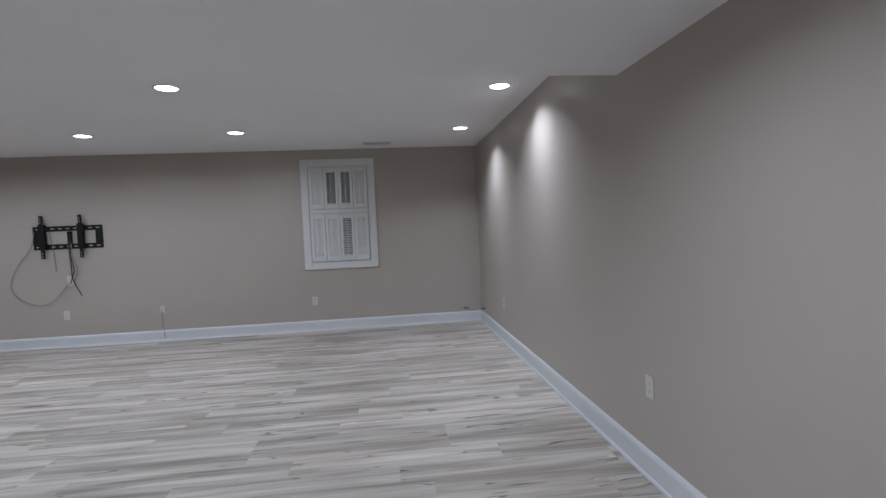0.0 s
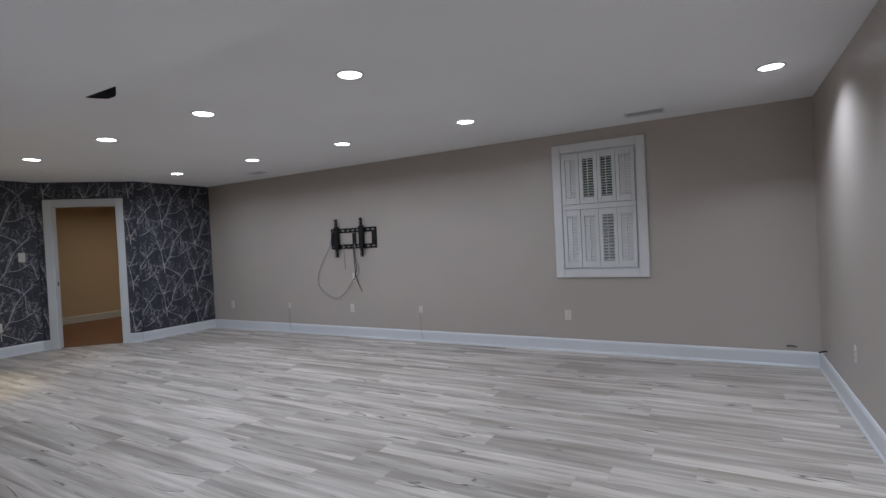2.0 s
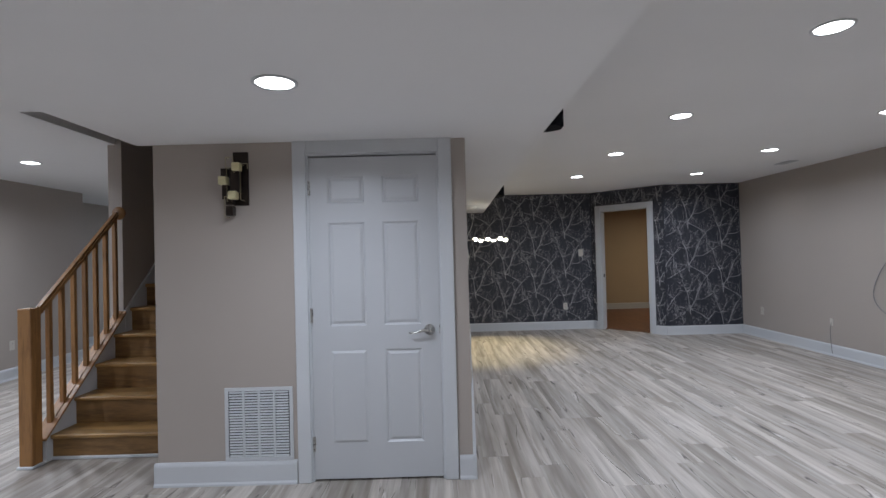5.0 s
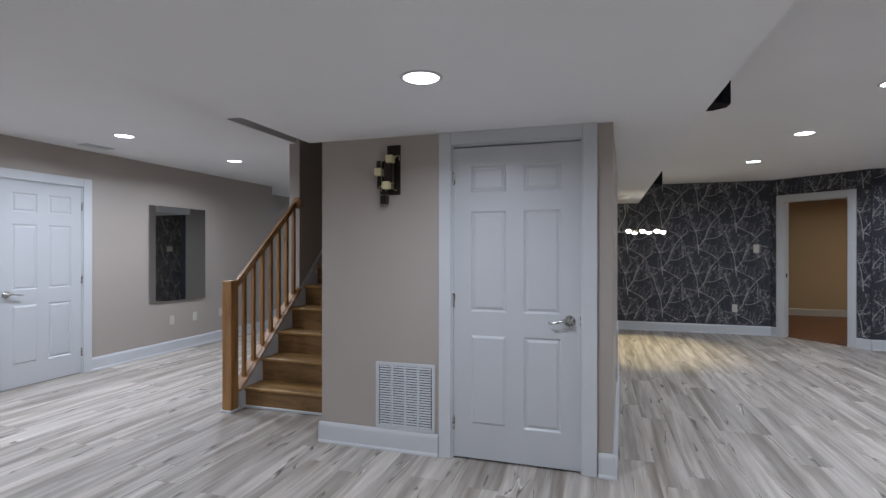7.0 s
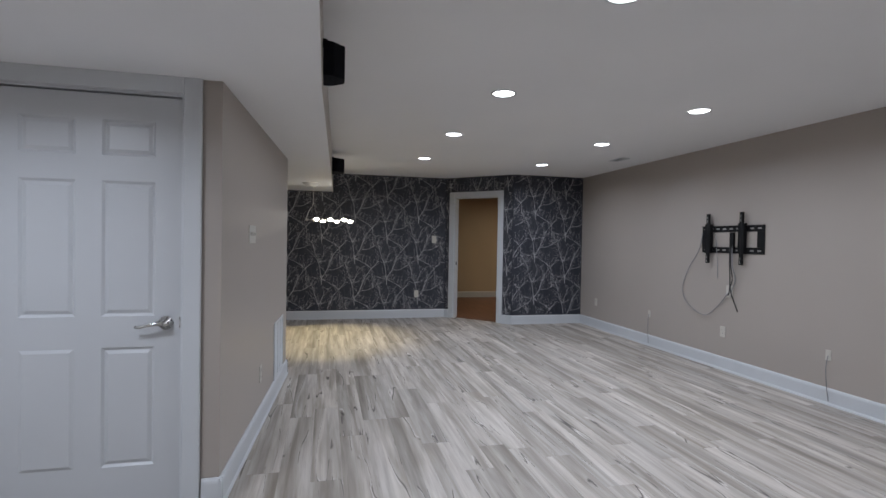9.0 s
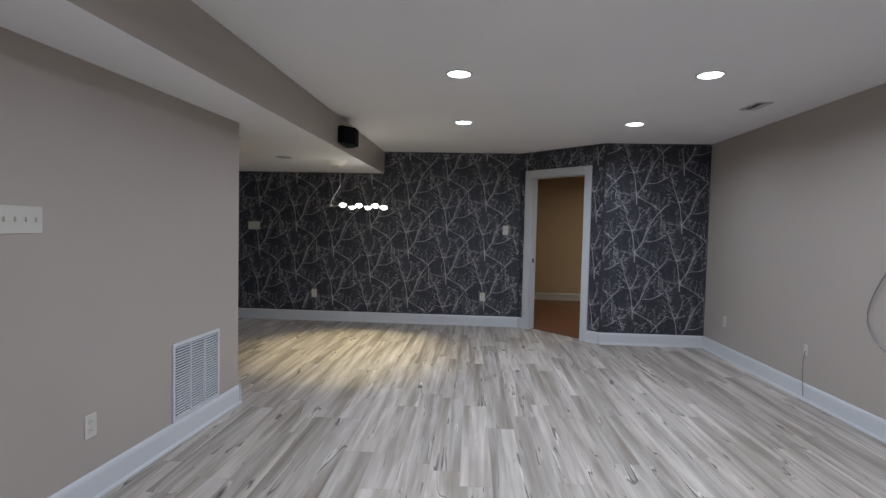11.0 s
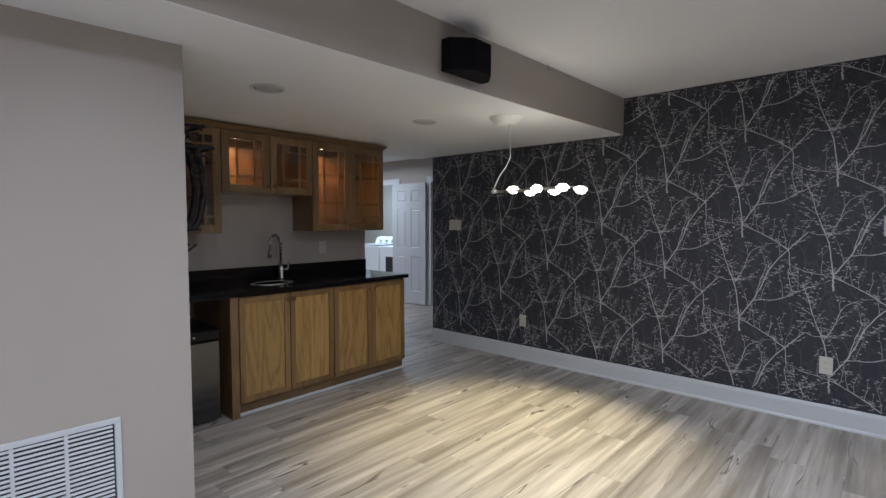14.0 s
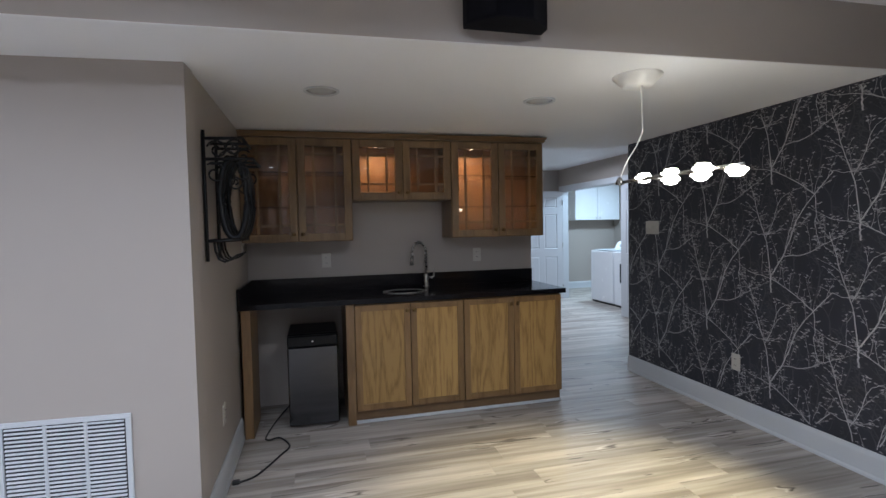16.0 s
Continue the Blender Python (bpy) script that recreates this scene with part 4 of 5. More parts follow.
def stair_railing():
    ob = thing("stair_railing", (-2.17, -0.215, 0), "oak stair railing with square newel post and slim balusters", "railing")
    inv = ob.matrix_world.inverted()
    k = RISE / RUN
    yc = -0.215

    def add(name, bm, label="", mat=None, smooth=False):
        bm.transform(inv)
        return part(name, bm, mat or M_RAIL, ob, label, smooth)

    bm = bmesh.new()
    box(bm, -2.205, -2.112, yc - 0.056, yc + 0.037, 0.0, 1.10, bevel=0.005)
    add("newel_post", bm)
    bm = bmesh.new()
    box(bm, -2.101, -2.216, yc - 0.067, yc + 0.048, 0.0, 0.02, bevel=0.004)
    add("shoe_mould", bm, "white shoe moulding", M_TRIM)

    def cap_z(x):
        return 0.175 + (SX + 0.055 - x) * k

    def rail_z(x):
        return 1.07 + (-2.225 - x) * (1.86 - 1.07) / (-2.225 + 3.13)

    def sloped(x0, x1, f, half, lo, hi, bevel=0.006):
        b = bmesh.new()
        vs = [b.verts.new((x, yc + y, f(x) + z)) for x in (x0, x1) for y in (-half, half) for z in (lo, hi)]
        bmesh.ops.convex_hull(b, input=vs)
        bmesh.ops.bevel(b, geom=list(b.edges), offset=bevel, segments=2, affect="EDGES")
        return b

    add("shoe_rail", sloped(-2.215, -3.125, cap_z, 0.052, -0.004, 0.018, 0.003))
    add("handrail", sloped(-2.215, -3.09, rail_z, 0.03, -0.03, 0.035, 0.014))
    n = 7
    for i in range(n):
        x = -2.225 - (i + 0.75) * (3.13 - 2.225) / (n + 0.3)
        bm = bmesh.new()
        z0, z1 = cap_z(x) + 0.01, rail_z(x) - 0.02
        box(bm, x - 0.016, x + 0.016, yc - 0.016, yc + 0.016, z0, z1, bevel=0.002)
        add("baluster", bm)
        bm = bmesh.new()
        x1 = x - (3.13 - 2.225) / (n + 0.3) + 0.017
        vs = [bm.verts.new((xx, yc + y, cap_z(xx) + 0.016 + z)) for xx in (x - 0.017, max(x1, -3.12)) for y in (-0.017, 0.017) for z in (0.0, 0.008)]
        bmesh.ops.convex_hull(bm, input=vs)
        add("fillet", bm)
    bm = bmesh.new()
    lathe(bm, [(0.058, 0.0), (0.058, 0.012), (0.048, 0.022), (0.0, 0.024)], 24, Matrix.Translation((-3.13, yc, rail_z(-3.11))) @ Matrix.Rotation(radians(90), 4, "Y"))
    add("rosette", bm, "round oak rosette against the wall", smooth=True)


staircase()
stair_railing()

# mirror on the south wall
mir = thing("wall_mirror", (-4.05, YS + 0.012, 0.676), "large frameless mirror on the wall", "mirror", rz=-1.0)
bm = bmesh.new()
box(bm, -0.465, 0.465, 0.002, 0.012, 0.0, 1.25, bevel=0.002)
part("glass", bm, M_MIRROR, mir)
for x in (-0.3, 0.3):
    for z in (0.0, 1.25):
        bm = bmesh.new()
        box(bm, x - 0.02, x + 0.02, 0.002, 0.016, z - 0.008, z + 0.008, bevel=0.002)
        part("clip", bm, M_STEEL, mir, "small metal clip")


# ---------------------------------------------------------------- bar
M_OAK = wood("oak_door_panel", (0.165, 0.086, 0.023), (0.36, 0.216, 0.070), 0.4, "z", 16)
M_OAK_F = wood("oak_door_frame", (0.12, 0.062, 0.021), (0.205, 0.118, 0.046), 0.4, "z", 8)
# base doors' oak, darkened in colour for the shade under the dropped ceiling
M_OAK_SHADED = wood("oak_shaded_glazed_door", (0.115, 0.066, 0.027), (0.205, 0.128, 0.058), 0.4, "z", 8)
M_OAK_D = wood("oak_cabinet_frame", (0.115, 0.062, 0.025), (0.20, 0.118, 0.051), 0.4, "z", 9)
M_OAK_X = wood("oak_crown", (0.095, 0.052, 0.023), (0.165, 0.098, 0.045), 0.4, "x", 9)
M_INSIDE = wood("cabinet_inside_veneer", (0.20, 0.098, 0.048), (0.32, 0.172, 0.088), 0.5, "z", 6, 0.0)
M_GRANITE = material("polished_black_granite", (0.006, 0.005, 0.006), 0.12, vary=0.5, scale=220, spec=0.28)
M_KNOB = material("aged_brass_knob", (0.22, 0.15, 0.07), 0.35, metal=0.9, vary=0.15, scale=60)
M_PANE = bpy.data.materials.new("cabinet_glass")
M_PANE.use_nodes = True
g = M_PANE.node_tree.nodes["Principled BSDF"]
g.inputs["Transmission Weight"].default_value, g.inputs["Roughness"].default_value, g.inputs["IOR"].default_value = 1.0, 0.015, 1.45
M_PUCK = material("lit_puck_lens", (1.0, 0.72, 0.38), 0.4, emit=14.0)
YU, YF = 1.485, 1.775                         # fronts of the upper and of the base cabinets


def glass_door(parent, x0, x1, z0, z1, knob_left):
    """A glazed door with prairie bars; it faces +y, its front at YU."""
    st = 0.058
    y0, y1 = YU - 0.021, YU
    bm = bmesh.new()
    for r in ((x0, x0 + st, z0, z1), (x1 - st, x1, z0, z1), (x0 + st, x1 - st, z0, z0 + st), (x0 + st, x1 - st, z1 - st, z1)):
        box(bm, r[0], r[1], y0, y1, r[2], r[3], bevel=0.003)
    door = part("door", bm, M_OAK_SHADED, parent)
    bm = bmesh.new()
    box(bm, x0 + st - 0.008, x1 - st + 0.008, y0 + 0.006, y0 + 0.010, z0 + st - 0.008, z1 - st + 0.008)
    pane = part("pane", bm, M_PANE, door, "clear glass pane")
    pane.visible_shadow = False
    a, b, c, d = x0 + st, x1 - st, z0 + st, z1 - st
    off = min(0.062, (b - a) * 0.26)
    for r in ((a + off - 0.0085, a + off + 0.0085, c, d), (b - off - 0.0085, b - off + 0.0085, c, d)):
        bm = bmesh.new()
        box(bm, r[0], r[1], y0 + 0.010, y1 - 0.003, r[2], r[3], bevel=0.001)
        part("muntin", bm, M_OAK_SHADED, door)
    for z in (c + off, d - off):
        bm = bmesh.new()
        box(bm, a, b, y0 + 0.011, y1 - 0.004, z - 0.0085, z + 0.0085, bevel=0.001)
        part("muntin", bm, M_OAK_SHADED, door)
    kx = x0 + 0.03 if knob_left else x1 - 0.03
    bm = bmesh.new()
    lathe(bm, [(0.006, 0.0), (0.006, 0.012), (0.015, 0.017), (0.015, 0.023), (0.0, 0.027)], 14, Matrix.Translation((kx, y1, z0 + 0.055)) @ Matrix.Rotation(radians(-90), 4, "X"))
    part("knob", bm, M_KNOB, door, "small round aged brass knob", smooth=True)


def wall_cabinet(x0, x1, z0, shelves, lamp_x, power, label):
    """A glazed wall cabinet between x0 < x1, from z0 to the crown."""
    ob = thing("wall_cabinet", (0, 0, 0), label, "wall cabinet", "bar wall cabinets")
    z1 = 2.09
    yb, yf = YK + 0.003, YU - 0.022
    t = 0.016
    rows = ((x0, x0 + t, yb, yf, z0, z1), (x1 - t, x1, yb, yf, z0, z1), (x0 + t, x1 - t, yb, yf, z0, z0 + t), (x0 + t, x1 - t, yb, yf, z1 - t, z1))
    part("carcass", boxes(*rows), M_OAK_D, ob)
    part("back_panel", boxes((x0 + t, x1 - t, yb, yb + 0.008, z0 + t, z1 - t)), M_INSIDE, ob, "lit orange veneer back")
    xm = (x0 + x1) / 2
    part("face_stile", boxes((xm - 0.018, xm + 0.018, yf - 0.018, yf, z0 + t, z1 - t)), M_OAK_D, ob)
    for z in shelves:
        shelf = part("shelf", boxes((x0 + t + 0.002, x1 - t - 0.002, yb + 0.01, yf - 0.03, z - 0.004, z + 0.004)), M_PANE, ob, "clear glass shelf")
        shelf.visible_shadow = False
    glass_door(ob, xm + 0.002, x1 - 0.003, z0 + 0.003, z1 - 0.003, True)
    glass_door(ob, x0 + 0.003, xm - 0.002, z0 + 0.003, z1 - 0.003, False)
    bm = bmesh.new()
    lathe(bm, [(0.032, 0.0), (0.032, -0.012), (0.026, -0.016)], 18, Matrix.Translation((lamp_x, (yb + yf) / 2, z1 - t)))
    puck = part("puck_lamp", bm, M_STEEL, ob, "small round cabinet lamp")
    bm = bmesh.new()
    lathe(bm, [(0.025, -0.0165), (0.0, -0.018)], 18, Matrix.Translation((lamp_x, (yb + yf) / 2, z1 - t)))
    part("puck_lens", bm, M_PUCK, puck, "glowing amber lens")
    lamp("puck_light", "AREA", (lamp_x, (yb + yf) / 2, z1 - t - 0.02), power, AMBER, 0.05, 160)
    return ob


wall_cabinet(-5.085, -4.284, 1.318, (1.58, 1.84), -4.72, PUCK_W * 0.035, "tall oak wall cabinet with two dim glazed doors")
wall_cabinet(-5.865, -5.087, 1.625, (), -5.30, PUCK_W, "short oak wall cabinet with lit glazed doors above the sink")
wall_cabinet(-6.665, -5.867, 1.32, (1.57, 1.82), -6.10, PUCK_W, "tall oak wall cabinet with lit glazed doors and shelves")
crown = thing("crown_moulding", (0, 0, 0), "oak crown moulding along the top of the wall cabinets", "moulding")
prof = [(YU - 0.03, 2.092), (YU + 0.004, 2.092), (YU + 0.008, 2.100), (YU + 0.030, 2.118), (YU + 0.036, 2.122), (YU + 0.036, 2.129), (YU - 0.03, 2.129)]
bm = bmesh.new()
a = [bm.verts.new((-4.284, y, z)) for y, z in prof]
b = [bm.verts.new((-6.668 - 0.5 * max(0, y - YU), y, z)) for y, z in prof]
for i in range(len(prof)):
    j = (i + 1) % len(prof)
    bm.faces.new((a[i], a[j], b[j], b[i]))
bm.faces.new(a)
bm.faces.new(b[::-1])
part("front_moulding", bm, M_OAK_X, crown)
part("return_moulding", boxes((-6.686, -6.668, YK + 0.003, YU - 0.002, 2.100, 2.129), (-6.676, -6.668, YK + 0.003, YU - 0.002, 2.092, 2.100)), M_OAK_X, crown)


def slab_door(parent, x0, x1, z0, z1, knob_left):
    """An oak door with a flat framed panel, facing +y."""
    bm = bmesh.new()
    st = 0.045
    for r in ((x0, x0 + st, z0, z1), (x1 - st, x1, z0, z1), (x0 + st, x1 - st, z0, z0 + st), (x0 + st, x1 - st, z1 - st, z1)):
        box(bm, r[0], r[1], YF - 0.020, YF, r[2], r[3], bevel=0.002)
    door = part("door", bm, M_OAK_F, parent)
    bm = bmesh.new()
    box(bm, x0 + st - 0.004, x1 - st + 0.004, YF - 0.016, YF - 0.007, z0 + st - 0.004, z1 - st + 0.004)
    part("door_panel", bm, M_OAK, door)
    kx = x0 + 0.024 if knob_left else x1 - 0.024
    bm = bmesh.new()
    lathe(bm, [(0.006, 0.0), (0.006, 0.012), (0.015, 0.017), (0.015, 0.023), (0.0, 0.027)], 14, Matrix.Translation((kx, YF, z1 - 0.05)) @ Matrix.Rotation(radians(-90), 4, "X"))
    part("knob", bm, M_KNOB, door, "small round aged brass knob", smooth=True)


def base_cabinet(x0, x1, label):
    ob = thing("base_cabinet", (0, 0, 0), label, "base cabinet", "bar base cabinets")
    yb, yf = YK + 0.003, YF - 0.022
    part("carcass", boxes((x0, x0 + 0.018, yb, yf, 0.09, 0.872), (x1 - 0.018, x1, yb, yf, 0.09, 0.872), (x0 + 0.018, x1 - 0.018, yb, yf, 0.09, 0.108), (x0 + 0.018, x1 - 0.018, yf - 0.018, yf, 0.83, 0.872)), M_OAK_D, ob)
    part("toe_kick", boxes((x0, x1, yb, yf - 0.02, 0.0, 0.09)), M_OAK_X, ob, "recessed oak toe kick")
    xm = (x0 + x1) / 2
    slab_door(ob, xm + 0.002, x1 - 0.003, 0.10, 0.862, True)
    slab_door(ob, x0 + 0.003, xm - 0.002, 0.10, 0.862, False)
    return ob


base_cabinet(-5.862, -5.055, "oak base cabinet with two doors under the sink")
base_cabinet(-6.668, -5.864, "oak base cabinet with two doors at the counter's end")
bm = bmesh.new()
box(bm, -5.053, -4.995, YK + 0.003, YF - 0.004, 0.0, 0.872, bevel=0.002)
tagged(mesh_ob("filler_panel", bm, M_OAK_D), "narrow oak filler panel beside the fridge space", "panel")
bm = bmesh.new()
box(bm, -4.365, -4.305, YK + 0.25, YF + 0.02, 0.0, 0.872, bevel=0.003)
tagged(mesh_ob("counter_support", bm, M_OAK_D), "oak support panel under the counter's end", "panel")
bm = bmesh.new()
box(bm, -6.672, -5.0, YF - 0.045, YF - 0.026, 0.0, 0.022, bevel=0.005)
tagged(mesh_ob("shoe_mould", bm, M_TRIM), "white shoe moulding along the cabinets' toe kick", "moulding")


def countertop():
    ob = thing("countertop", (0, 0, 0), "polished black granite countertop with a small sink cutout", "countertop")
    x0, x1, y0, y1 = -6.695, -4.284, YK + 0.002, 1.80
    a, b, c, d = -5.585, -5.355, 1.42, 1.58
    bm = boxes((x0, a, y0, y1, 0.874, 0.91), (b, x1, y0, y1, 0.874, 0.91), (a, b, y0, c, 0.874, 0.91), (a, b, d, y1, 0.874, 0.91))
    part("slab", bm, M_GRANITE, ob)
    bm = bmesh.new()
    box(bm, x0, x1, YK + 0.002, YK + 0.022, 0.911, 1.02, bevel=0.002)
    part("backsplash", bm, M_GRANITE, ob)
    bm = bmesh.new()
    box(bm, x1 - 0.022, x1, YK + 0.023, 1.80, 0.911, 1.02, bevel=0.002)
    part("side_splash", bm, M_GRANITE, ob)
    sink = thing("bar_sink", (0, 0, 0), "small stainless steel bar sink with an oval rim", "sink")
    bm = bmesh.new()
    r0 = [(a - 0.012, c - 0.012), (b + 0.012, c - 0.012), (b + 0.012, d + 0.012), (a - 0.012, d + 0.012)]
    r1 = [(a + 0.03, c + 0.03), (b - 0.03, c + 0.03), (b - 0.03, d - 0.03), (a + 0.03, d - 0.03)]
    o = [bm.verts.new((x, y, 0.872)) for x, y in r0]
    i = [bm.verts.new((x, y, 0.872)) for x, y in [(a, c), (b, c), (b, d), (a, d)]]
    lo = [bm.verts.new((x, y, 0.72)) for x, y in r1]
    for k in range(4):
        j = (k + 1) % 4
        bm.faces.new((o[k], o[j], i[j], i[k]))
        bm.faces.new((i[k], i[j], lo[j], lo[k]))
    bm.faces.new(lo)
    part("bowl", bm, M_STEEL, sink)
    bm = bmesh.new()
    lathe(bm, [(0.175, 0.9105), (0.174, 0.915), (0.166, 0.917), (0.150, 0.913), (0.141, 0.9105)], 40, Matrix.Translation(((a + b) / 2, (c + d) / 2, 0)) @ Matrix.Diagonal((1.0, 0.72, 1.0, 1.0)))
    for f in [f for f in bm.faces if len(f.verts) > 4]:
        bm.faces.remove(f)
    part("rim", bm, M_STEEL, sink, "bright oval steel rim", smooth=True)
    bm = bmesh.new()
    lathe(bm, [(0.03, 0.7205), (0.03, 0.724), (0.0, 0.722)], 16, Matrix.Translation(((a + b) / 2, (c + d) / 2, 0)))
    part("drain", bm, M_STEEL, sink)


countertop()


def faucet():
    x, y = -5.70, 1.23
    ob = thing("faucet", (x, y, 0.91), "tall brushed nickel gooseneck pull-down faucet", "faucet")
    bm = bmesh.new()
    lathe(bm, [(0.027, 0.0), (0.026, 0.006), (0.020, 0.012), (0.019, 0.10), (0.014, 0.115)], 18)
    part("body", bm, M_STEEL, ob, smooth=True)
    bm = bmesh.new()
    pts = [(0, 0, 0.11), (0, 0, 0.29)]
    for k in range(1, 11):
        t = math.pi * k / 10
        pts.append((0.062 - 0.062 * math.cos(t), 0.022 * (1 - math.cos(t)), 0.29 + 0.085 * math.sin(t)))
    pts.append((0.127, 0.046, 0.255))
    tube(bm, pts, 0.011, 10)
    part("spout", bm, M_STEEL, ob, smooth=True)
    bm = bmesh.new()
    rod(bm, (0.127, 0.046, 0.26), (0.131, 0.048, 0.185), 0.014, 0.018, 14)
    part("spray_head", bm, M_STEEL, ob, smooth=True)
    bm = bmesh.new()
    tube(bm, [(0, 0, 0.075), (-0.055, 0.005, 0.075), (-0.066, 0.006, 0.085), (-0.072, 0.006, 0.15)], [0.010, 0.010, 0.008, 0.006], 8)
    part("lever", bm, M_STEEL, ob, smooth=True)


faucet()


def fridge():
    x0, x1, y0, y1, h = -4.935, -4.59, 1.26, 1.735, 0.668
    ob = thing("mini_fridge", ((x0 + x1) / 2, (y0 + y1) / 2, 0), "small black fridge with a dark steel door under the counter", "fridge")
    inv = ob.matrix_world.inverted()
    M_FRIDGE = material("black_fridge_enamel", (0.004, 0.004, 0.0045), 0.4, vary=0.15, scale=20, spec=0.25)
    M_FDOOR = material("dark_brushed_steel", (0.085, 0.085, 0.09), 0.14, metal=1.0, vary=0.08, scale=8, stretch=(1, 1, 20))
    for name, r, mat, bev, label in (("body", (x0, x1, y0, y1 - 0.05, 0.02, h), M_FRIDGE, 0.006, ""),
                                     ("door", (x0, x1, y1 - 0.046, y1, 0.03, h - 0.083), M_FDOOR, 0.008, "dark brushed steel door"),
                                     ("door_top", (x0, x1, y1 - 0.046, y1, h - 0.080, h - 0.004), M_FRIDGE, 0.008, "black plastic door head"),
                                     ("badge", ((x0 + x1) / 2 - 0.008, (x0 + x1) / 2 + 0.008, y1, y1 + 0.002, h - 0.05, h - 0.04), M_STEEL, 0, "small silver badge")):
        bm = bmesh.new()
        box(bm, *r, bevel=bev)
        bm.transform(inv)
        part(name, bm, mat, ob, label)
    for x in (x0 + 0.04, x1 - 0.04):
        for y in (y0 + 0.05, y1 - 0.1):
            bm = bmesh.new()
            rod(bm, (x, y, 0.0), (x, y, 0.022), 0.014, seg=10)
            bm.transform(inv)
            part("foot", bm, M_FRIDGE, ob)


fridge()
cable("power_cord", [(-4.70, 1.22, 0.25), (-4.62, 1.24, 0.08), (-4.50, 1.45, 0.006), (-4.44, 1.78, 0.006), (-4.46, 1.86, 0.006), (-4.53, 1.84, 0.006), (-4.60, 1.99, 0.006), (-4.55, 2.12, 0.006), (-4.44, 2.34, 0.006), (-4.35, 2.405, 0.008)], 0.006, M_CORD_D, "black power cord lying loose on the floor", "power cord")
bm = bmesh.new()
box(bm, -4.355, -4.315, 2.39, 2.42, 0.0, 0.022, bevel=0.004)
tagged(mesh_ob("cord_plug", bm, M_CORD_D), "black plug at the end of the cord on the floor", "plug")


def wine_rack():
    """Wrought iron rack on the bar's end wall: uprights, rails, a hoop, scrolls and hooks."""
    ob = thing("wall_wine_rack", (XB, 2.52, 1.26), "black wrought iron scrolled wine rack on the wall", "wine rack")
    def add(name, bm):
        part(name, bm, M_BLACK, ob, smooth=True)

    for y in (-0.16, 0.16):
        bm = bmesh.new()
        tube(bm, [(-0.012, y, 0.0), (-0.012, y, 0.64)], 0.009, 8)
        add("upright", bm)
    for z, d in ((0.60, 0.19), (0.50, 0.235), (0.10, 0.16)):
        for y in (-0.16, 0.0, 0.16):
            bm = bmesh.new()
            tube(bm, [(-0.012, y, z), (-d, y, z + 0.004)], 0.008, 8)
            add("bracket_rail", bm)
        bm = bmesh.new()
        tube(bm, [(-d, -0.16, z + 0.004), (-d, 0.16, z + 0.004)], 0.008, 8)
        add("cross_rail", bm)

    def scroll(cx, y, cz, r, turns, start, flip):
        bm = bmesh.new()
        pts = []
        for k in range(26):
            u = k / 25
            a = start + flip * turns * 2 * math.pi * u
            rr = r * (1 - 0.8 * u)
            pts.append((cx + rr * math.cos(a), y, cz + rr * math.sin(a)))
        tube(bm, pts, 0.005, 6)
        add("scroll", bm)

    for y in (-0.16, 0.16):
        scroll(-0.075, y, 0.545, 0.05, 1.4, 0.3, 1)
        scroll(-0.15, y, 0.555, 0.045, 1.3, 2.5, -1)
        scroll(-0.185, y, 0.44, 0.05, 1.4, 1.4, -1)
        scroll(-0.06, y, 0.43, 0.055, 1.3, 0.9, 1)
        scroll(-0.15, y, 0.385, 0.035, 1.3, 3.0, 1)
    for y, r in ((-0.12, 0.062), (0.0, 0.068), (0.12, 0.062)):
        bm = bmesh.new()
        pts = [(-0.135 + r * math.sin(2 * math.pi * k / 36), y, 0.31 + 0.20 * math.cos(2 * math.pi * k / 36)) for k in range(36)]
        tube(bm, pts, 0.016, 8, closed=True)
        add("hoop", bm)
    for y in (-0.14, -0.05, 0.05, 0.14):
        bm = bmesh.new()
        pts = [(-0.04, y, 0.10), (-0.045, y, 0.05), (-0.06, y, 0.01), (-0.085, y, -0.005), (-0.115, y, 0.005), (-0.14, y, 0.025), (-0.15, y, 0.03)]
        tube(bm, pts, 0.006, 6)
        add("hook", bm)


wine_rack()
wall_plate((XB, 1.42, 1.31), -90, "switch")


# ---------------------------------------------------------------- pendant lamp
M_BULB = material("lit_frosted_glass", (1.0, 0.94, 0.80), 0.4, emit=11.0)
M_CANOPY = material("white_canopy_enamel", (0.75, 0.74, 0.71), 0.3, vary=0.02)


